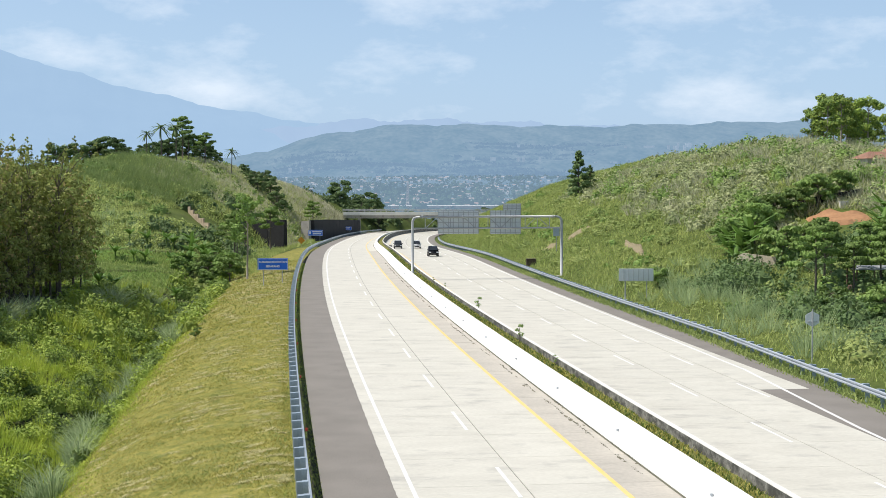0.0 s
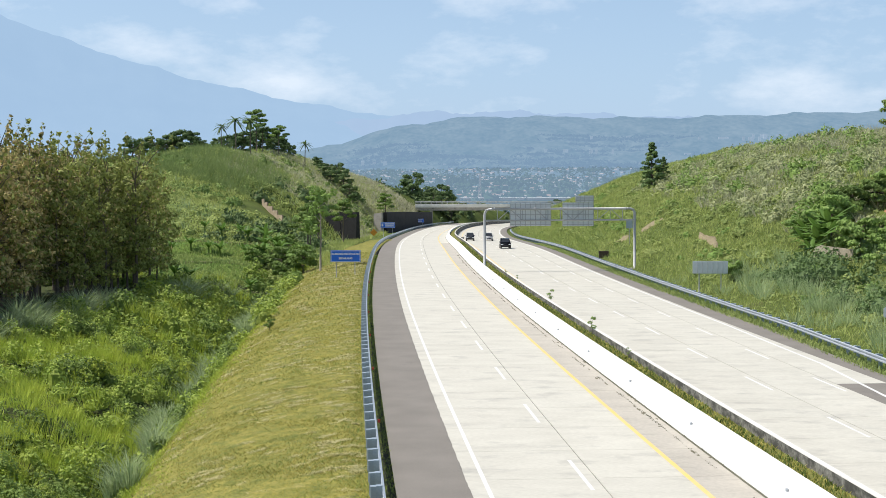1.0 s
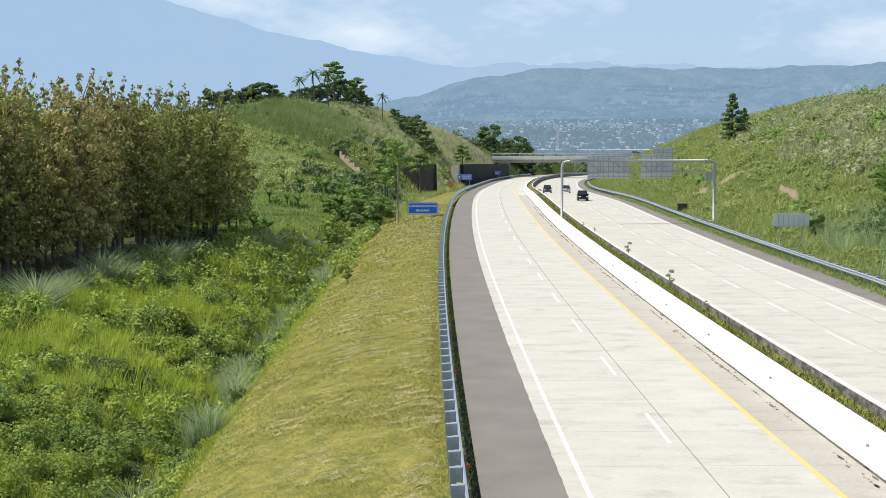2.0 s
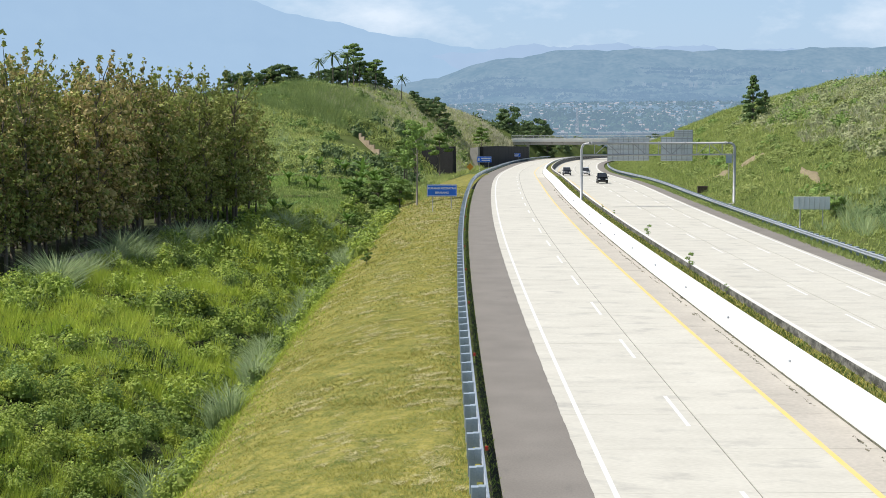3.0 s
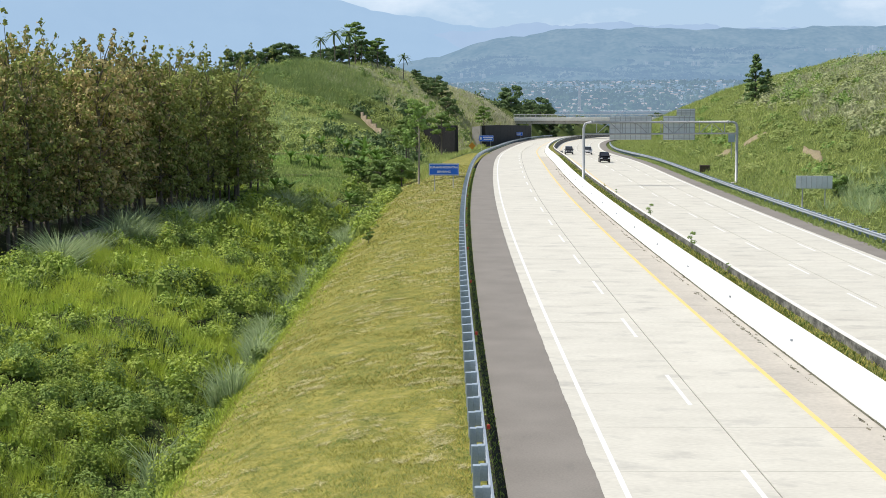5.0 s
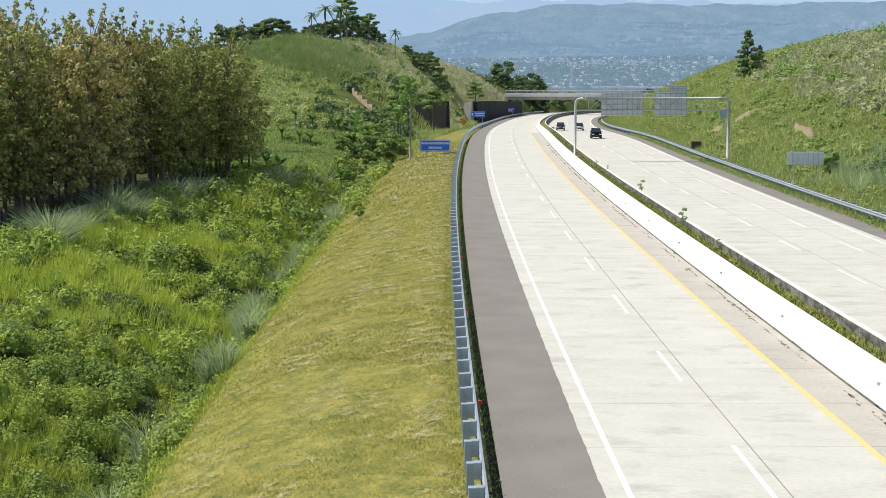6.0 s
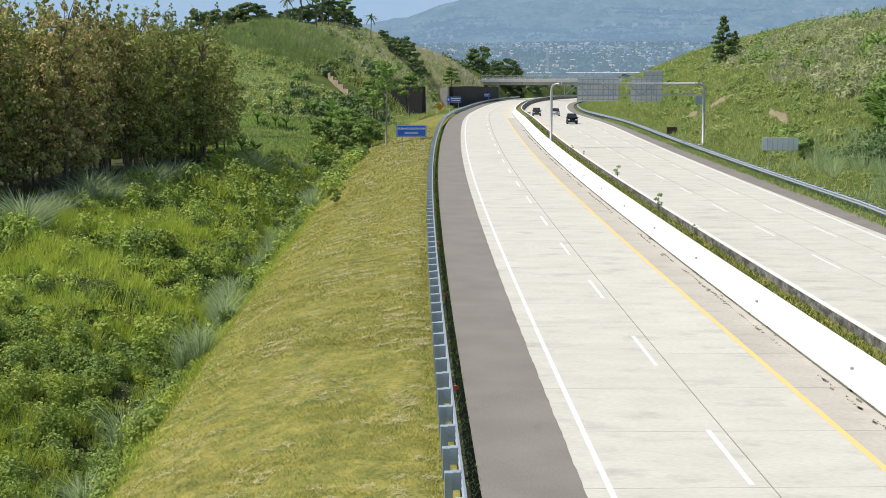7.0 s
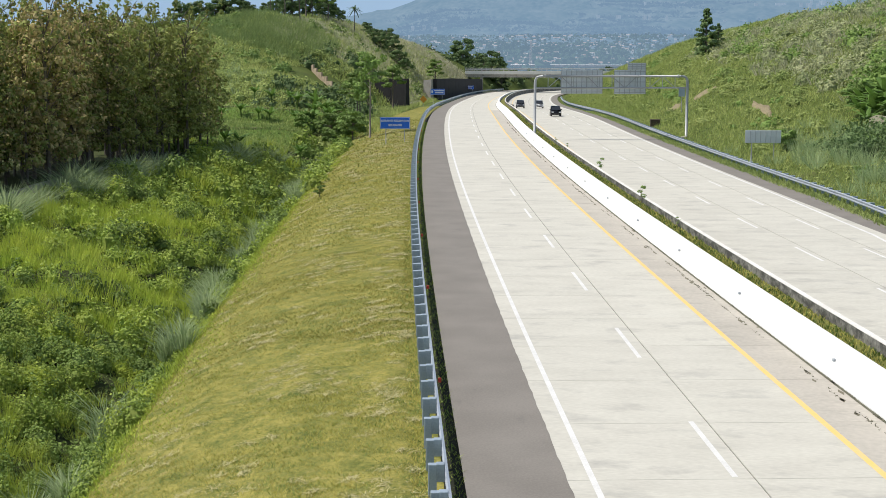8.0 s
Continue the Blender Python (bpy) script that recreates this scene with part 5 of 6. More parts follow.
# ---- far town on the valley floor ----
rng = np.random.RandomState(23)
# walls, roofs and trees carry haze as emission, stronger with distance
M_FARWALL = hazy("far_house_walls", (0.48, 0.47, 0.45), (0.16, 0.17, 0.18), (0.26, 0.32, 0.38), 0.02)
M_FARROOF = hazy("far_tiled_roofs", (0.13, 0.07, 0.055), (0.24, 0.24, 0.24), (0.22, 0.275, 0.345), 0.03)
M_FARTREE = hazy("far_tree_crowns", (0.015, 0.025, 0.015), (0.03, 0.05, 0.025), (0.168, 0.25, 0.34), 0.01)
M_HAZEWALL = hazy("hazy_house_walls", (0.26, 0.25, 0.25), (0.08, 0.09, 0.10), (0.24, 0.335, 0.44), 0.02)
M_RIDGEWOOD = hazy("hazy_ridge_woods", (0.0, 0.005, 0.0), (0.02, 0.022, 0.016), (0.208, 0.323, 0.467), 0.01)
nh = 900
r = 900 * (3000 / 900) ** rng.uniform(0, 1, nh) ** 0.8
az = np.radians(rng.uniform(-11, 10, nh))
keep = wavy(r * np.sin(az), r * 0.4, 0.012) + 0.5 * rng.normal(size=nh) > -0.4
r, az = r[keep], az[keep]
x, y = r * np.sin(az), r * np.cos(az)
z = ground_z(x, y)
w, d, h = rng.uniform(3, 7, len(x)) * (1 + 1.2 * (rng.uniform(size=len(x)) > 0.93)), rng.uniform(4, 7, len(x)), rng.uniform(2.5, 5, len(x))
rh = rng.uniform(0.6, 1.6, len(x))
cs = np.array([(-1, -1), (1, -1), (1, 1), (-1, 1)], float) / 2
body = np.concatenate([np.stack([x[:, None] + w[:, None] * cs[:, 0], y[:, None] + d[:, None] * cs[:, 1], np.repeat((z + k)[:, None], 4, 1)], -1) for k in (0 * h - 3, h)], 1)
off = np.arange(len(x))[:, None, None] * 8
fq = np.array([(0, 1, 5, 4), (1, 2, 6, 5), (2, 3, 7, 6), (3, 0, 4, 7)])[None] + off
far_house = np.hypot(x, y) > 1750
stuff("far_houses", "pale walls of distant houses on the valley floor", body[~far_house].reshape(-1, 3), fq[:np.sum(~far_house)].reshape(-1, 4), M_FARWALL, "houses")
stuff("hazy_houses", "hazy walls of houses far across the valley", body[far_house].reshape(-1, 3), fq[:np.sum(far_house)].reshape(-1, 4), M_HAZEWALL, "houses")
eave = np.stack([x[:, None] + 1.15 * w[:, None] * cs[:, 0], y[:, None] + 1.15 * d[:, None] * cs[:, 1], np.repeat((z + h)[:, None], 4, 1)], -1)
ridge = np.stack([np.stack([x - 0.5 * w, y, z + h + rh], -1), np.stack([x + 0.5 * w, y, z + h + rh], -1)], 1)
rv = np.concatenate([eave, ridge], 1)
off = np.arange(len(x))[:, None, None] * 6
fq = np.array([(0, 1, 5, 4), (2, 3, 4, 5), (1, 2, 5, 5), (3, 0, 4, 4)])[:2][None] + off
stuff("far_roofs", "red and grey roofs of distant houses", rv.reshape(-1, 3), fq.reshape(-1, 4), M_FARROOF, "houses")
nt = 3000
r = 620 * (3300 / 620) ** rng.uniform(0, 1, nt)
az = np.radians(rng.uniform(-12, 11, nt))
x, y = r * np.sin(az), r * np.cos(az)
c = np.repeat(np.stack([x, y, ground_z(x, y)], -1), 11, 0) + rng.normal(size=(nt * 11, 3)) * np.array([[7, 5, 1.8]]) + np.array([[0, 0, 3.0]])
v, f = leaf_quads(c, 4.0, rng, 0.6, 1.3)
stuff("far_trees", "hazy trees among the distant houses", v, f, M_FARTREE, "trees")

# woods and house clusters on the far ridge
flank = np.empty(len(ridge_land.data.vertices) * 3, np.float32)
ridge_land.data.vertices.foreach_get("co", flank)
flank = flank.reshape(-1, 3)
rows = np.arange(len(flank)) // 260
flank = flank[(rows < 20) & (np.abs(np.degrees(np.arctan2(flank[:, 0], flank[:, 1])) - 1) < 19) & (flank[:, 2] > 20)]
wooded = flank[(flank[:, 2] < 195) & (wavy(flank[:, 0], flank[:, 1] * 0.6, 0.011) > -0.1)]
pick = wooded[rng.randint(len(wooded), size=2600)] + rng.normal(size=(2600, 3)) * np.array([[18, 6, 0]])
c = np.repeat(pick, 6, 0) + rng.normal(size=(len(pick) * 6, 3)) * np.array([[20, 6, 0.8]])
v, f = leaf_quads(c, 7.0, rng, 0.6, 2.0)
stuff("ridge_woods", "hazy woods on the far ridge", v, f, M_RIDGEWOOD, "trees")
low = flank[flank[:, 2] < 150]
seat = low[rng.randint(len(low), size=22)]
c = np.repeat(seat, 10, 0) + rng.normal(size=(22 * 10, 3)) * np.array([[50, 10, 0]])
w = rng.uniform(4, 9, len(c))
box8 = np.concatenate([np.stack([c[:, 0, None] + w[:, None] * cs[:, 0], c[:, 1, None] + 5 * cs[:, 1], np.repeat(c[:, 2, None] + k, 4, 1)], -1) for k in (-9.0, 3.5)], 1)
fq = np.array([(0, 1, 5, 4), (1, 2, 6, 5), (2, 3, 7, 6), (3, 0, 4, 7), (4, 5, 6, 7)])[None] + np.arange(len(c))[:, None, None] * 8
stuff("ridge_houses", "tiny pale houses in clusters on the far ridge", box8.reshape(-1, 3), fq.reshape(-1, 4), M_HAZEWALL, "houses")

# long white hall and radio mast in the valley
hall = tagged(thing("long_hall", (10, 720, -7.6)), "long low white-roofed hall in the valley", "building")
bm = bmesh.new()
box(bm, -40, 40, -8, 8, 0, 10)
part("wall", bm, M_FARTREE, hall)
bm = bmesh.new()
box(bm, -41, 41, -9, 9, 10.0, 11.2)
part("roof", bm, material("far_white_roof", (0.75, 0.76, 0.77), (0.65, 0.66, 0.68), 0.1, 0.7), hall)
mast = tagged(thing("radio_mast", (-24.5, 950, -8)), "thin lattice radio mast among distant houses", "mast")
for px, py in ((-1, -1), (1, -1), (0, 1)):
    bm = bmesh.new()
    tube(bm, [(px * 1.3, py * 1.3, 0), (px * 0.4, py * 0.4, 26)], [0.2, 0.16], 5)
    part("leg", bm, M_FARROOF, mast)
for k in range(12):
    bm = bmesh.new()
    q = 1.3 - 0.9 * k / 12
    tube(bm, [(-q, -q, k * 2.15), (q, -q, k * 2.15 + 2.15)], [0.12, 0.12], 4)
    part("brace", bm, M_FARROOF, mast)


# ---- cars on the far carriageway ----
M_GLASS = material("dark_car_glass", (0.02, 0.024, 0.03), (0.03, 0.034, 0.04), 1, 0.08)
M_TYRE = material("tyre_rubber", (0.02, 0.02, 0.02), (0.03, 0.03, 0.03), 3, 0.9)
M_RIM = material("wheel_rim", (0.45, 0.45, 0.46), (0.4, 0.4, 0.4), 3, 0.3, 0.8)
M_LAMP = material("headlamp_glass", (0.75, 0.77, 0.8), (0.65, 0.67, 0.7), 3, 0.1)


def car(label, paint, s, u):
    p = at(s, u, -0.25)
    c = tagged(thing("car", p, heading(s)), label, "car", "cars on the road")
    prof = [(-2.1, 0.3), (-2.15, 0.6), (-2.05, 0.85), (-1.15, 1.02), (-0.35, 1.6), (0.4, 1.72), (1.6, 1.68), (2.0, 1.15), (2.1, 0.7), (2.05, 0.3)]
    bm = bmesh.new()
    rows = []
    for x, k in ((-0.85, 0), (-0.80, 1), (0.80, 1), (0.85, 0)):
        rows.append([bm.verts.new((x * (0.84 if z > 1.1 else 1.0), y, z)) for y, z in prof])
    n = len(prof)
    for r0, r1 in zip(rows, rows[1:]):
        for i in range(n):
            bm.faces.new((r0[i], r0[(i + 1) % n], r1[(i + 1) % n], r1[i]))
    bm.faces.new(rows[0][::-1])
    bm.faces.new(rows[-1])
    bmesh.ops.recalc_face_normals(bm, faces=bm.faces)
    bmesh.ops.bevel(bm, geom=[e for e in bm.edges if e.calc_face_angle(0) > 0.5], offset=0.06, segments=2, affect="EDGES")
    body = part("body", bm, paint, c, smooth=True)
    bm = bmesh.new()
    v4 = [bm.verts.new(q) for q in ((-0.70, -1.1, 1.06), (0.70, -1.1, 1.06), (0.60, -0.42, 1.57), (-0.60, -0.42, 1.57))]
    bm.faces.new(v4)
    got = bmesh.ops.extrude_face_region(bm, geom=bm.faces[:])
    bmesh.ops.translate(bm, vec=(0, -0.05, 0.04), verts=[q for q in got["geom"] if isinstance(q, bmesh.types.BMVert)])
    part("windscreen", bm, M_GLASS, body)
    for sx in (-1, 1):
        bm = bmesh.new()
        box(bm, sx * 0.72 - 0.012, sx * 0.72 + 0.012, -0.5, 1.6, 1.12, 1.52)
        part("side_window", bm, M_GLASS, body)
        bm = bmesh.new()
        box(bm, sx * 0.62 - 0.17, sx * 0.62 + 0.17, -2.17, -2.06, 0.68, 0.83, bevel=0.03)
        part("headlamp", bm, M_LAMP, body)
        bm = bmesh.new()
        box(bm, sx * 0.95 - 0.09, sx * 0.95 + 0.09, -0.85, -0.7, 1.05, 1.2, bevel=0.03)
        part("mirror", bm, paint, body)
        for y in (-1.3, 1.3):
            bm = bmesh.new()
            bmesh.ops.create_cone(bm, cap_ends=True, segments=18, radius1=0.32, radius2=0.32, depth=0.22, matrix=pose(sx * 0.77, y, 0.32, 0, 90, 0))
            wheel = part("wheel", bm, M_TYRE, c)
            bm = bmesh.new()
            bmesh.ops.create_cone(bm, cap_ends=True, segments=14, radius1=0.2, radius2=0.2, depth=0.02, matrix=pose(sx * 0.885, y, 0.32, 0, 90, 0))
            part("rim", bm, M_RIM, wheel)
    bm = bmesh.new()
    box(bm, -0.45, 0.45, -2.19, -2.12, 0.42, 0.6, bevel=0.02)
    part("grille", bm, M_TYRE, body)
    return c


car("black people carrier driving on the concrete road", material("black_car_paint", (0.012, 0.013, 0.016), (0.016, 0.017, 0.02), 1, 0.2), 229.1, 17.7)
car("grey people carrier driving on the concrete road", material("grey_car_paint", (0.16, 0.17, 0.18), (0.14, 0.15, 0.16), 1, 0.25, 0.4), 292.0, 14.0)
car("white car driving on the concrete road", material("white_car_paint", (0.78, 0.79, 0.8), (0.74, 0.75, 0.76), 1, 0.25), 292.0, 18.0)


# ---- patches of bare ground and field ----
def patch(name, label, cx, cy, rx, ry, mat, lift=0.35, seed=1, category="bare ground"):
    """An uneven flake of ground that follows the slope."""
    bm = bmesh.new()
    rings = [[bm.verts.new((cx, cy, float(ground_z(cx, cy)) + lift))]]
    for k in (0.5, 0.8, 1.0):
        row = []
        for i in range(22):
            th = 2 * math.pi * i / 22
            w = k * (1 + 0.22 * math.sin(3 * th + seed) + 0.12 * math.sin(7 * th + 2 * seed))
            x, y = cx + rx * w * math.cos(th), cy + ry * w * math.sin(th)
            row.append(bm.verts.new((x, y, float(ground_z(x, y)) + (lift if k < 1 else -0.25) + 0.1 * math.sin(5 * th + k * 9))))
        rings.append(row)
    for i in range(22):
        bm.faces.new((rings[0][0], rings[1][i], rings[1][(i + 1) % 22]))
        for r0, r1 in zip(rings[1:], rings[2:]):
            bm.faces.new((r0[i], r1[i], r1[(i + 1) % 22], r0[(i + 1) % 22]))
    return tagged(part(name, bm, mat, smooth=True), label, category, kind="structure")


for name, label, cx, cy, rx, ry, mat, lift, seed in PATCHES:
    patch(name, label, cx, cy, rx, ry, mat, lift, seed)

# terraced field below the hill
ts, tx = np.meshgrid(np.arange(172, 214, 1.0), np.arange(-66, -37, 1.0), indexing="ij")
tz = ground_z(tx, ts) + 0.25 + 0.25 * np.floor((ts - 172) / 7)* 0.4
a, b = np.meshgrid(np.arange(ts.shape[0] - 1), np.arange(ts.shape[1] - 1), indexing="ij")
q = (a * ts.shape[1] + b).ravel()
tagged(sheet("field", np.stack([tx, ts, tz], -1).reshape(-1, 3), np.stack([q, q + 1, q + ts.shape[1] + 1, q + ts.shape[1]], 1), M_FIELD), "small green terraced field below the hill", "field", kind="structure")
n = 16000
fx, fs = rng.uniform(-66, -37, n), rng.uniform(172, 213, n)
v, f = blade_tris(np.stack([fx, fs, ground_z(fx, fs) + 0.4 + 0.1 * np.floor((fs - 172) / 7)], -1), 0.45, 0.12, rng, 0.6)
stuff("field_crop", "low bright green crop on the terraces", v, f, M_HILL, "crop")
for k, (y0, z0) in enumerate(((213.5, 0.5), (196, 0.35))):
    bm = bmesh.new()
    pts = [(x, y0 + 0.8 * math.sin(x * 0.3), float(ground_z(x, y0)) + z0 + 0.15) for x in range(-66, -36, 3)]
    for p0, p1 in zip(pts, pts[1:]):
        box(bm, -0.5, 0.5, -0.28, 0.28, -0.7, 0.25, Matrix.LocRotScale((Vector(p0) + Vector(p1)) / 2, (Vector(p1) - Vector(p0)).to_track_quat("X", "Z"), ((Vector(p1) - Vector(p0)).length * 1.01, 1, 1)))
    tagged(part("terrace_edge", bm, M_PATH), "pale earth ridge at the edge of a terrace", "terrace", kind="structure")

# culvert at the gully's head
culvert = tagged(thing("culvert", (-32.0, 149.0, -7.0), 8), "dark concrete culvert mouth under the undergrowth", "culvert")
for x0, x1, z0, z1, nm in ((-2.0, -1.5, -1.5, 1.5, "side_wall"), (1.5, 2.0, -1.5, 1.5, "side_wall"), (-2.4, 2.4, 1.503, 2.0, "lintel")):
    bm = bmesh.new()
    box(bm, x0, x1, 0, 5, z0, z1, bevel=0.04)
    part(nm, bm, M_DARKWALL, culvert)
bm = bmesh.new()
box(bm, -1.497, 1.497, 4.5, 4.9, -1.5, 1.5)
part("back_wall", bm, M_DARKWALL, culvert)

# ---- things by the far carriageway ----
def simple_box(name, label, category, place, w, d, h, mat, turn=0.0, lid=None):
    t = tagged(thing(name, place, turn), label, category)
    bm = bmesh.new()
    box(bm, -w / 2, w / 2, -d / 2, d / 2, -0.3, h, bevel=0.03)
    part("body", bm, mat, t)
    bm = bmesh.new()
    box(bm, -w / 2 - 0.05, w / 2 + 0.05, -d / 2 - 0.05, d / 2 + 0.05, h + 0.003, h + 0.08, bevel=0.02)
    part("cap", bm, lid or mat, t)
    return t


M_RUST = material("rusty_brown_steel", (0.10, 0.065, 0.045), (0.06, 0.045, 0.035), 1.5, 0.8)
simple_box("drain_box", "dark brown box behind the guardrail", "box", (12.5, 193.5, -0.2), 1.35, 0.8, 1.05, M_RUST)
simple_box("marker_block", "pale grey block beside the median", "block", (-11.3, 291, -1.7), 0.75, 0.5, 0.8, M_PALEWALL)
post = tagged(thing("marker_sign", (16.3, 196, float(ground_z(16.3, 196))), 0), "narrow grey-blue sign back on a post", "sign")
bm = bmesh.new()
tube(bm, [(0, 0, -0.4), (0, 0, 3.3)], [0.05, 0.05], 7)
part("post", bm, M_PIPE, post)
bm = bmesh.new()
box(bm, -0.45, 0.45, -0.07, -0.053, 2.2, 3.4, bevel=0.006)
part("panel", bm, M_BLOCK, post)

# saplings on the median and a dark bush on the mown bank
base = tree("sapling", "small weedy sapling growing in the median", "sapling", 1.25, 0.02, [(0.1, 0, 0.6, 0.22, 0.16), (-0.15, 0.1, 0.85, 0.2, 0.13), (0.1, -0.1, 1.15, 0.2, 0.12)], 30, 0.08, [(1.0, M_MIDLEAF)], 71, group="median saplings")
for k, (x, y, sc) in enumerate(((5.0, 88.6, 1.0), (2.9, 111.8, 1.0), (0.2, 137, 0.6), (6.4, 77, 0.5), (-1.0, 146, 0.6))):
    m = pose(x, y, 0.46, 0, 0, 70 * k)
    if k == 0:
        base.matrix_basis = m
    else:
        copy_thing(base, m).scale = (sc, sc, sc)
base = tree("bank_bush", "small dark bush on the mown bank", "bush", 1.2, 0.03, lobes_for("sparse", 1.2, 0.5, 5), 22, 0.12, [(1.0, M_MIDLEAF)], 72)
plant_out(base, [(-19.7, 108.3, 1.0)], rt)

# weeds in the crack along the barrier's foot and reflectors on its face
n = 5200
s = rng.uniform(28, 200, n)
keep = wavy(s, s * 0.3, 0.9) + 0.25 * rng.normal(size=n) > 0.15
s = s[keep]
u = np.where(rng.uniform(size=len(s)) < 0.5, 8.97, 8.55) + rng.normal(size=len(s)) * 0.035
v, f = blade_tris(at(s, u, 0.0), 0.035, 0.05, rng, 1.6)
stuff("crack_weeds", "dark weeds in the crack along the barrier's foot", v, f, M_CRACK, "weeds")
n = 260
s0 = rng.uniform(28, 210, n)
keep = wavy(s0, s0 * 0.3, 0.9) + 0.3 * rng.normal(size=n) > -0.1
s0 = s0[keep]
ln, wd = rng.uniform(0.12, 0.9, len(s0)), rng.uniform(0.025, 0.09, len(s0))
uc = np.where(rng.uniform(size=len(s0)) < 0.7, 8.5, 8.86) + rng.normal(size=len(s0)) * 0.05
v = np.stack([at(s0, uc - wd * 0.4, 0.005), at(s0 + ln * 0.4, uc + wd, 0.005), at(s0 + ln, uc + wd * 0.2, 0.005), at(s0 + ln * 0.6, uc - wd, 0.005)], 1).reshape(-1, 3)
stuff("crack_dirt", "dark dirt and moss in a broken crack beside the barrier", v, np.arange(len(v)).reshape(-1, 4), M_CRACKDIRT, "dirt")
for k in range(14):
    s = 42.5 + 12.1 * k
    ref = tagged(thing("reflector", at(s, 9.33, 0.52), heading(s)), "small grey reflector bracket on the white barrier", "reflector", "barrier reflectors")
    bm = bmesh.new()
    box(bm, -0.09, 0.02, -0.10, 0.10, -0.02, 0.02, bevel=0.008)
    part("bracket", bm, M_PIPE, ref)
    bm = bmesh.new()
    bmesh.ops.create_cone(bm, cap_ends=True, segments=10, radius1=0.06, radius2=0.06, depth=0.02, matrix=pose(-0.09, -0.09, 0.0, 90, 0, 0))
    part("lens", bm, M_STEEL, ref)
for k in range(9):
    s = 39.8 + 16 * k
    ref = tagged(thing("reflector", at(s, -3.50, 0.58), heading(s)), "small red reflector on the guardrail", "reflector", "guardrail reflectors")
    bm = bmesh.new()
    box(bm, 0.0, 0.1, -0.02, 0.02, -0.07, 0.07, bevel=0.01)
    part("plate", bm, M_REFLECT, ref)

# ---- village edge on the slope ----
M_TIN = material("grey_tin_roof", (0.42, 0.44, 0.46), (0.30, 0.30, 0.31), 0.8, 0.5, 0.3)
M_TILE = material("red_clay_tiles", (0.31, 0.16, 0.10), (0.21, 0.11, 0.075), 0.9, 0.85, bump=0.03)
M_PLASTER = material("off_white_plaster", (0.66, 0.64, 0.60), (0.54, 0.52, 0.47), 0.6, 0.9)
M_TIMBER = material("weathered_timber", (0.20, 0.12, 0.08), (0.13, 0.085, 0.06), 1.5, 0.85)


def house(label, x, y, w, d, h, rise_h, turn, wallm, roofm, openings=True, sink=2.0):
    z = float(ground_z(x, y)) - sink
    t = tagged(thing("house", (x, y, z), turn), label, "house")
    bm = bmesh.new()
    box(bm, -w / 2, w / 2, -d / 2, d / 2, 0, h)
    wall = part("wall", bm, wallm, t)
    bm = bmesh.new()
    e = 0.5
    c = [bm.verts.new(q) for q in ((-w / 2 - e, -d / 2 - e, h), (w / 2 + e, -d / 2 - e, h), (w / 2 + e, d / 2 + e, h), (-w / 2 - e, d / 2 + e, h), (-w / 4, 0, h + rise_h), (w / 4, 0, h + rise_h))]
    for idx in ((0, 1, 5, 4), (1, 2, 5), (2, 3, 4, 5), (3, 0, 4), (3, 2, 1, 0)):
        bm.faces.new([c[q] for q in idx])
    part("roof", bm, roofm, t)
    if openings:
        for k in (-0.28, 0.28):
            bm = bmesh.new()
            box(bm, w * k - 0.5, w * k + 0.5, -d / 2 - 0.03, -d / 2 - 0.003, 1.0, 2.1)
            part("window", bm, M_TIMBER, wall)
    return t


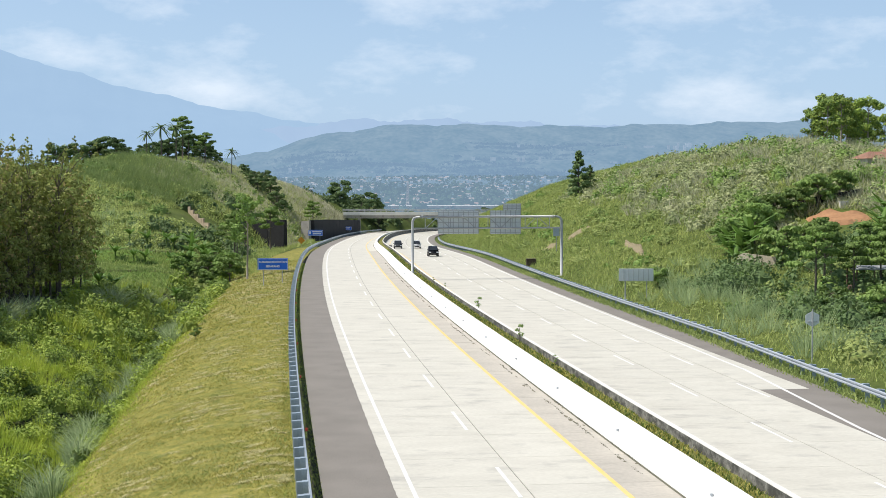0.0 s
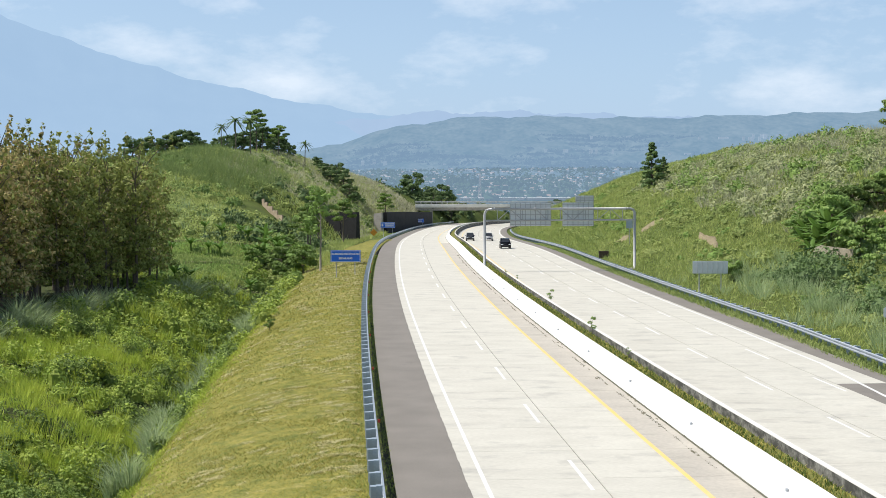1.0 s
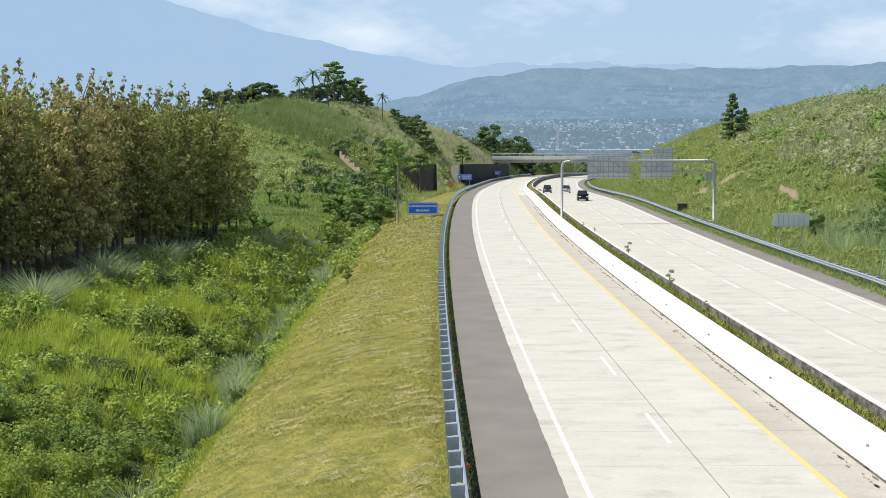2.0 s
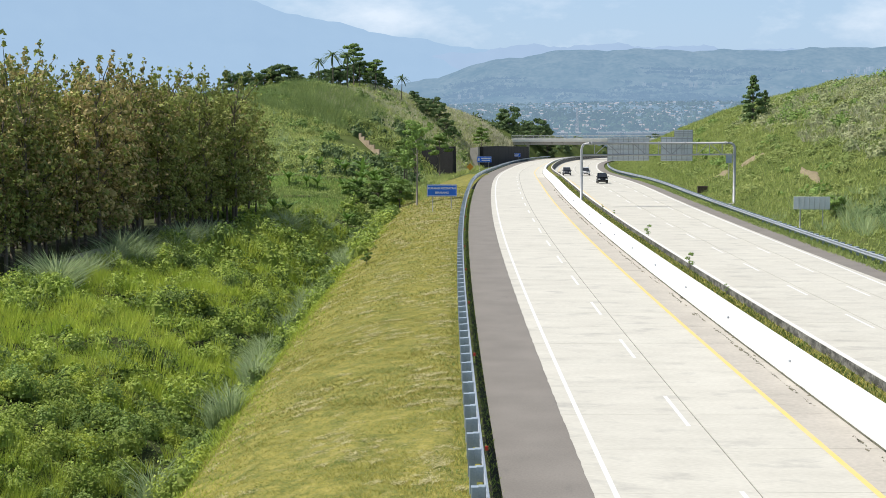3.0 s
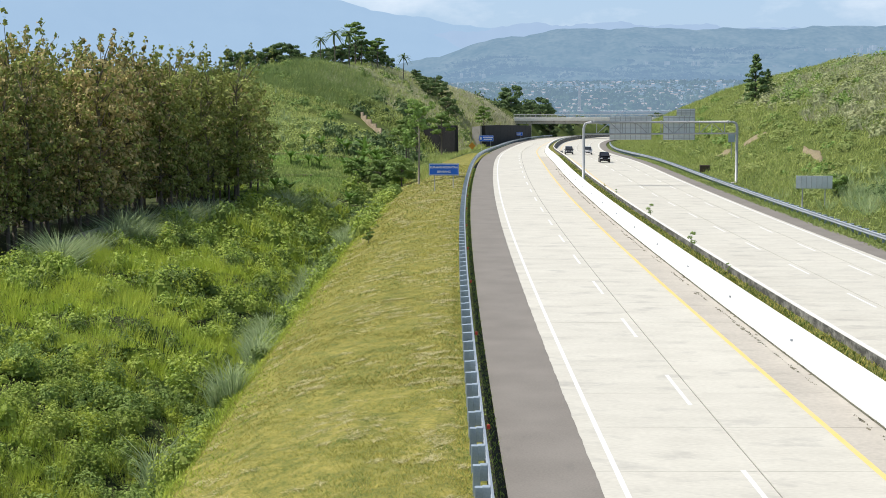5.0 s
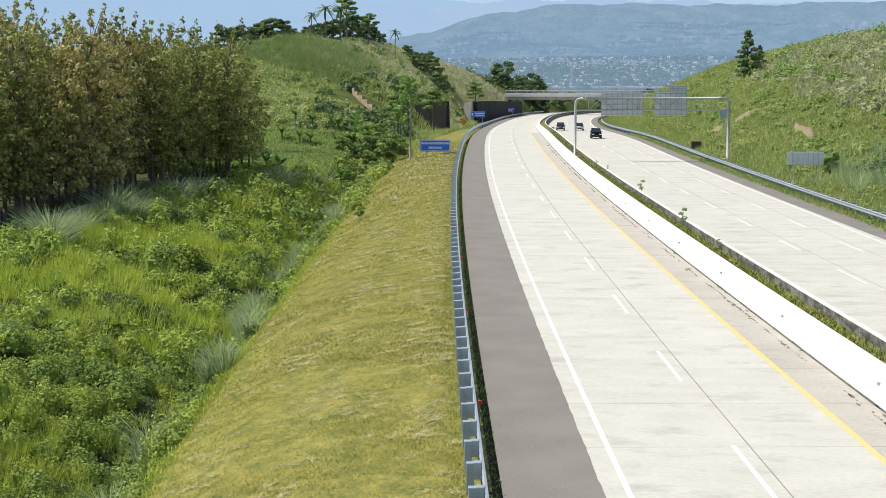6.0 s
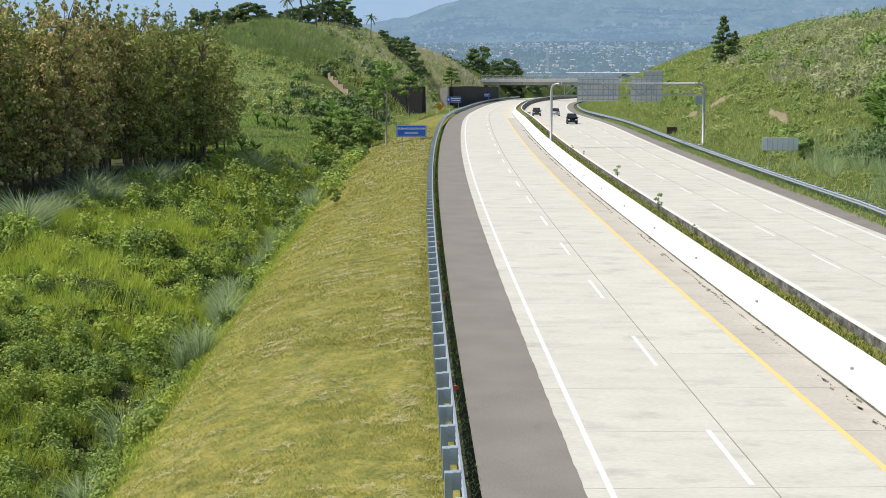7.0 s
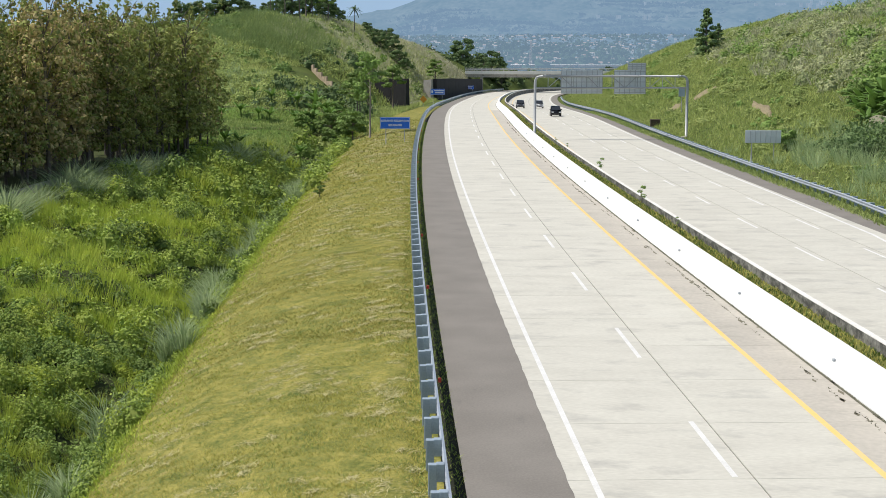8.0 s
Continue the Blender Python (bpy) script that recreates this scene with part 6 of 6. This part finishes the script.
house("red-tiled village house below the hilltop wood", 58.5, 184, 5, 4, 2.4, 1.0, 12, M_PLASTER, M_TILE)
house("red-tiled village house beside its neighbour", 63.5, 187, 6.0, 5, 2.6, 1.6, -8, M_PLASTER, M_TILE)
house("low shed with a grey tin roof among bushes", 38.0, 143.5, 3.4, 2.4, 1.3, 0.25, 10, M_TIMBER, M_TIN, False, 0.3)
simple_box("water_tank", "small white tank beside the yard wall", "tank", (46.2, 157.5, float(ground_z(46.2, 157.5))), 0.9, 0.8, 0.6, M_PLASTER)
shed = tagged(thing("open_shelter", (35.4, 113, float(ground_z(35.4, 113)) - 0.1), 6), "open timber shelter with a tin roof on the slope", "shelter")
for x in (-1.5, 0, 1.5):
    for y in (-1, 1):
        bm = bmesh.new()
        box(bm, x - 0.05, x + 0.05, y - 0.05, y + 0.05, -0.4, 1.9)
        part("post", bm, M_TIMBER, shed)
bm = bmesh.new()
box(bm, -1.9, 1.9, -1.3, 1.3, 1.903, 1.97, pose(0, 0, 0, 4, 0, 0))
part("roof", bm, M_TIN, shed)
bm = bmesh.new()
box(bm, -1.7, 1.7, -0.9, 0.9, 0.1, 0.45)
part("platform", bm, M_TIMBER, shed)


# ---- concrete slabs, laid with open joints ----
def slabs(parent, columns, top, s0, s1, near):
    """Slabs five metres long; those past the near stretch are joined into one part."""
    far_v, far_f = [], []
    s = s0
    while s < s1:
        for u0, u1, mat in columns:
            g = 0.007 + 0.00003 * s
            if mat is M_SLAB and u1 > 23 and s < 66:
                continue
            ss = np.array([s + g, s + 5 - g])
            lo = top - 0.03
            w = g + 0.012
            v = np.concatenate([at(ss, u0 + w, top), at(ss, u1 - w, top), at(ss, u0 + w, lo), at(ss, u1 - w, lo)])
            fs = np.array([(0, 2, 3, 1), (0, 4, 6, 2), (1, 3, 7, 5), (0, 1, 5, 4), (2, 6, 7, 3)])
            if s < near:
                sheet("slab", v, fs, mat, parent)
            else:
                far_f.append(fs + 8 * len(far_v))
                far_v.append(v)
        s += 5.0
    tagged(sheet("far_slabs", np.concatenate(far_v), np.concatenate(far_f), M_SLAB, parent), kind="stuff")


slabs(road_left, [(-0.68, 3.95, M_SLAB), (3.95, 7.2, M_SLAB), (7.2, 8.92, M_EDGE_SLAB)], 0.0, 12, 615, 255)
slabs(road_right, [(11.65, 17.3, M_SLAB), (17.3, 20.9, M_SLAB), (20.9, 23.7, M_SLAB)], -0.25, 40, 615, 255)
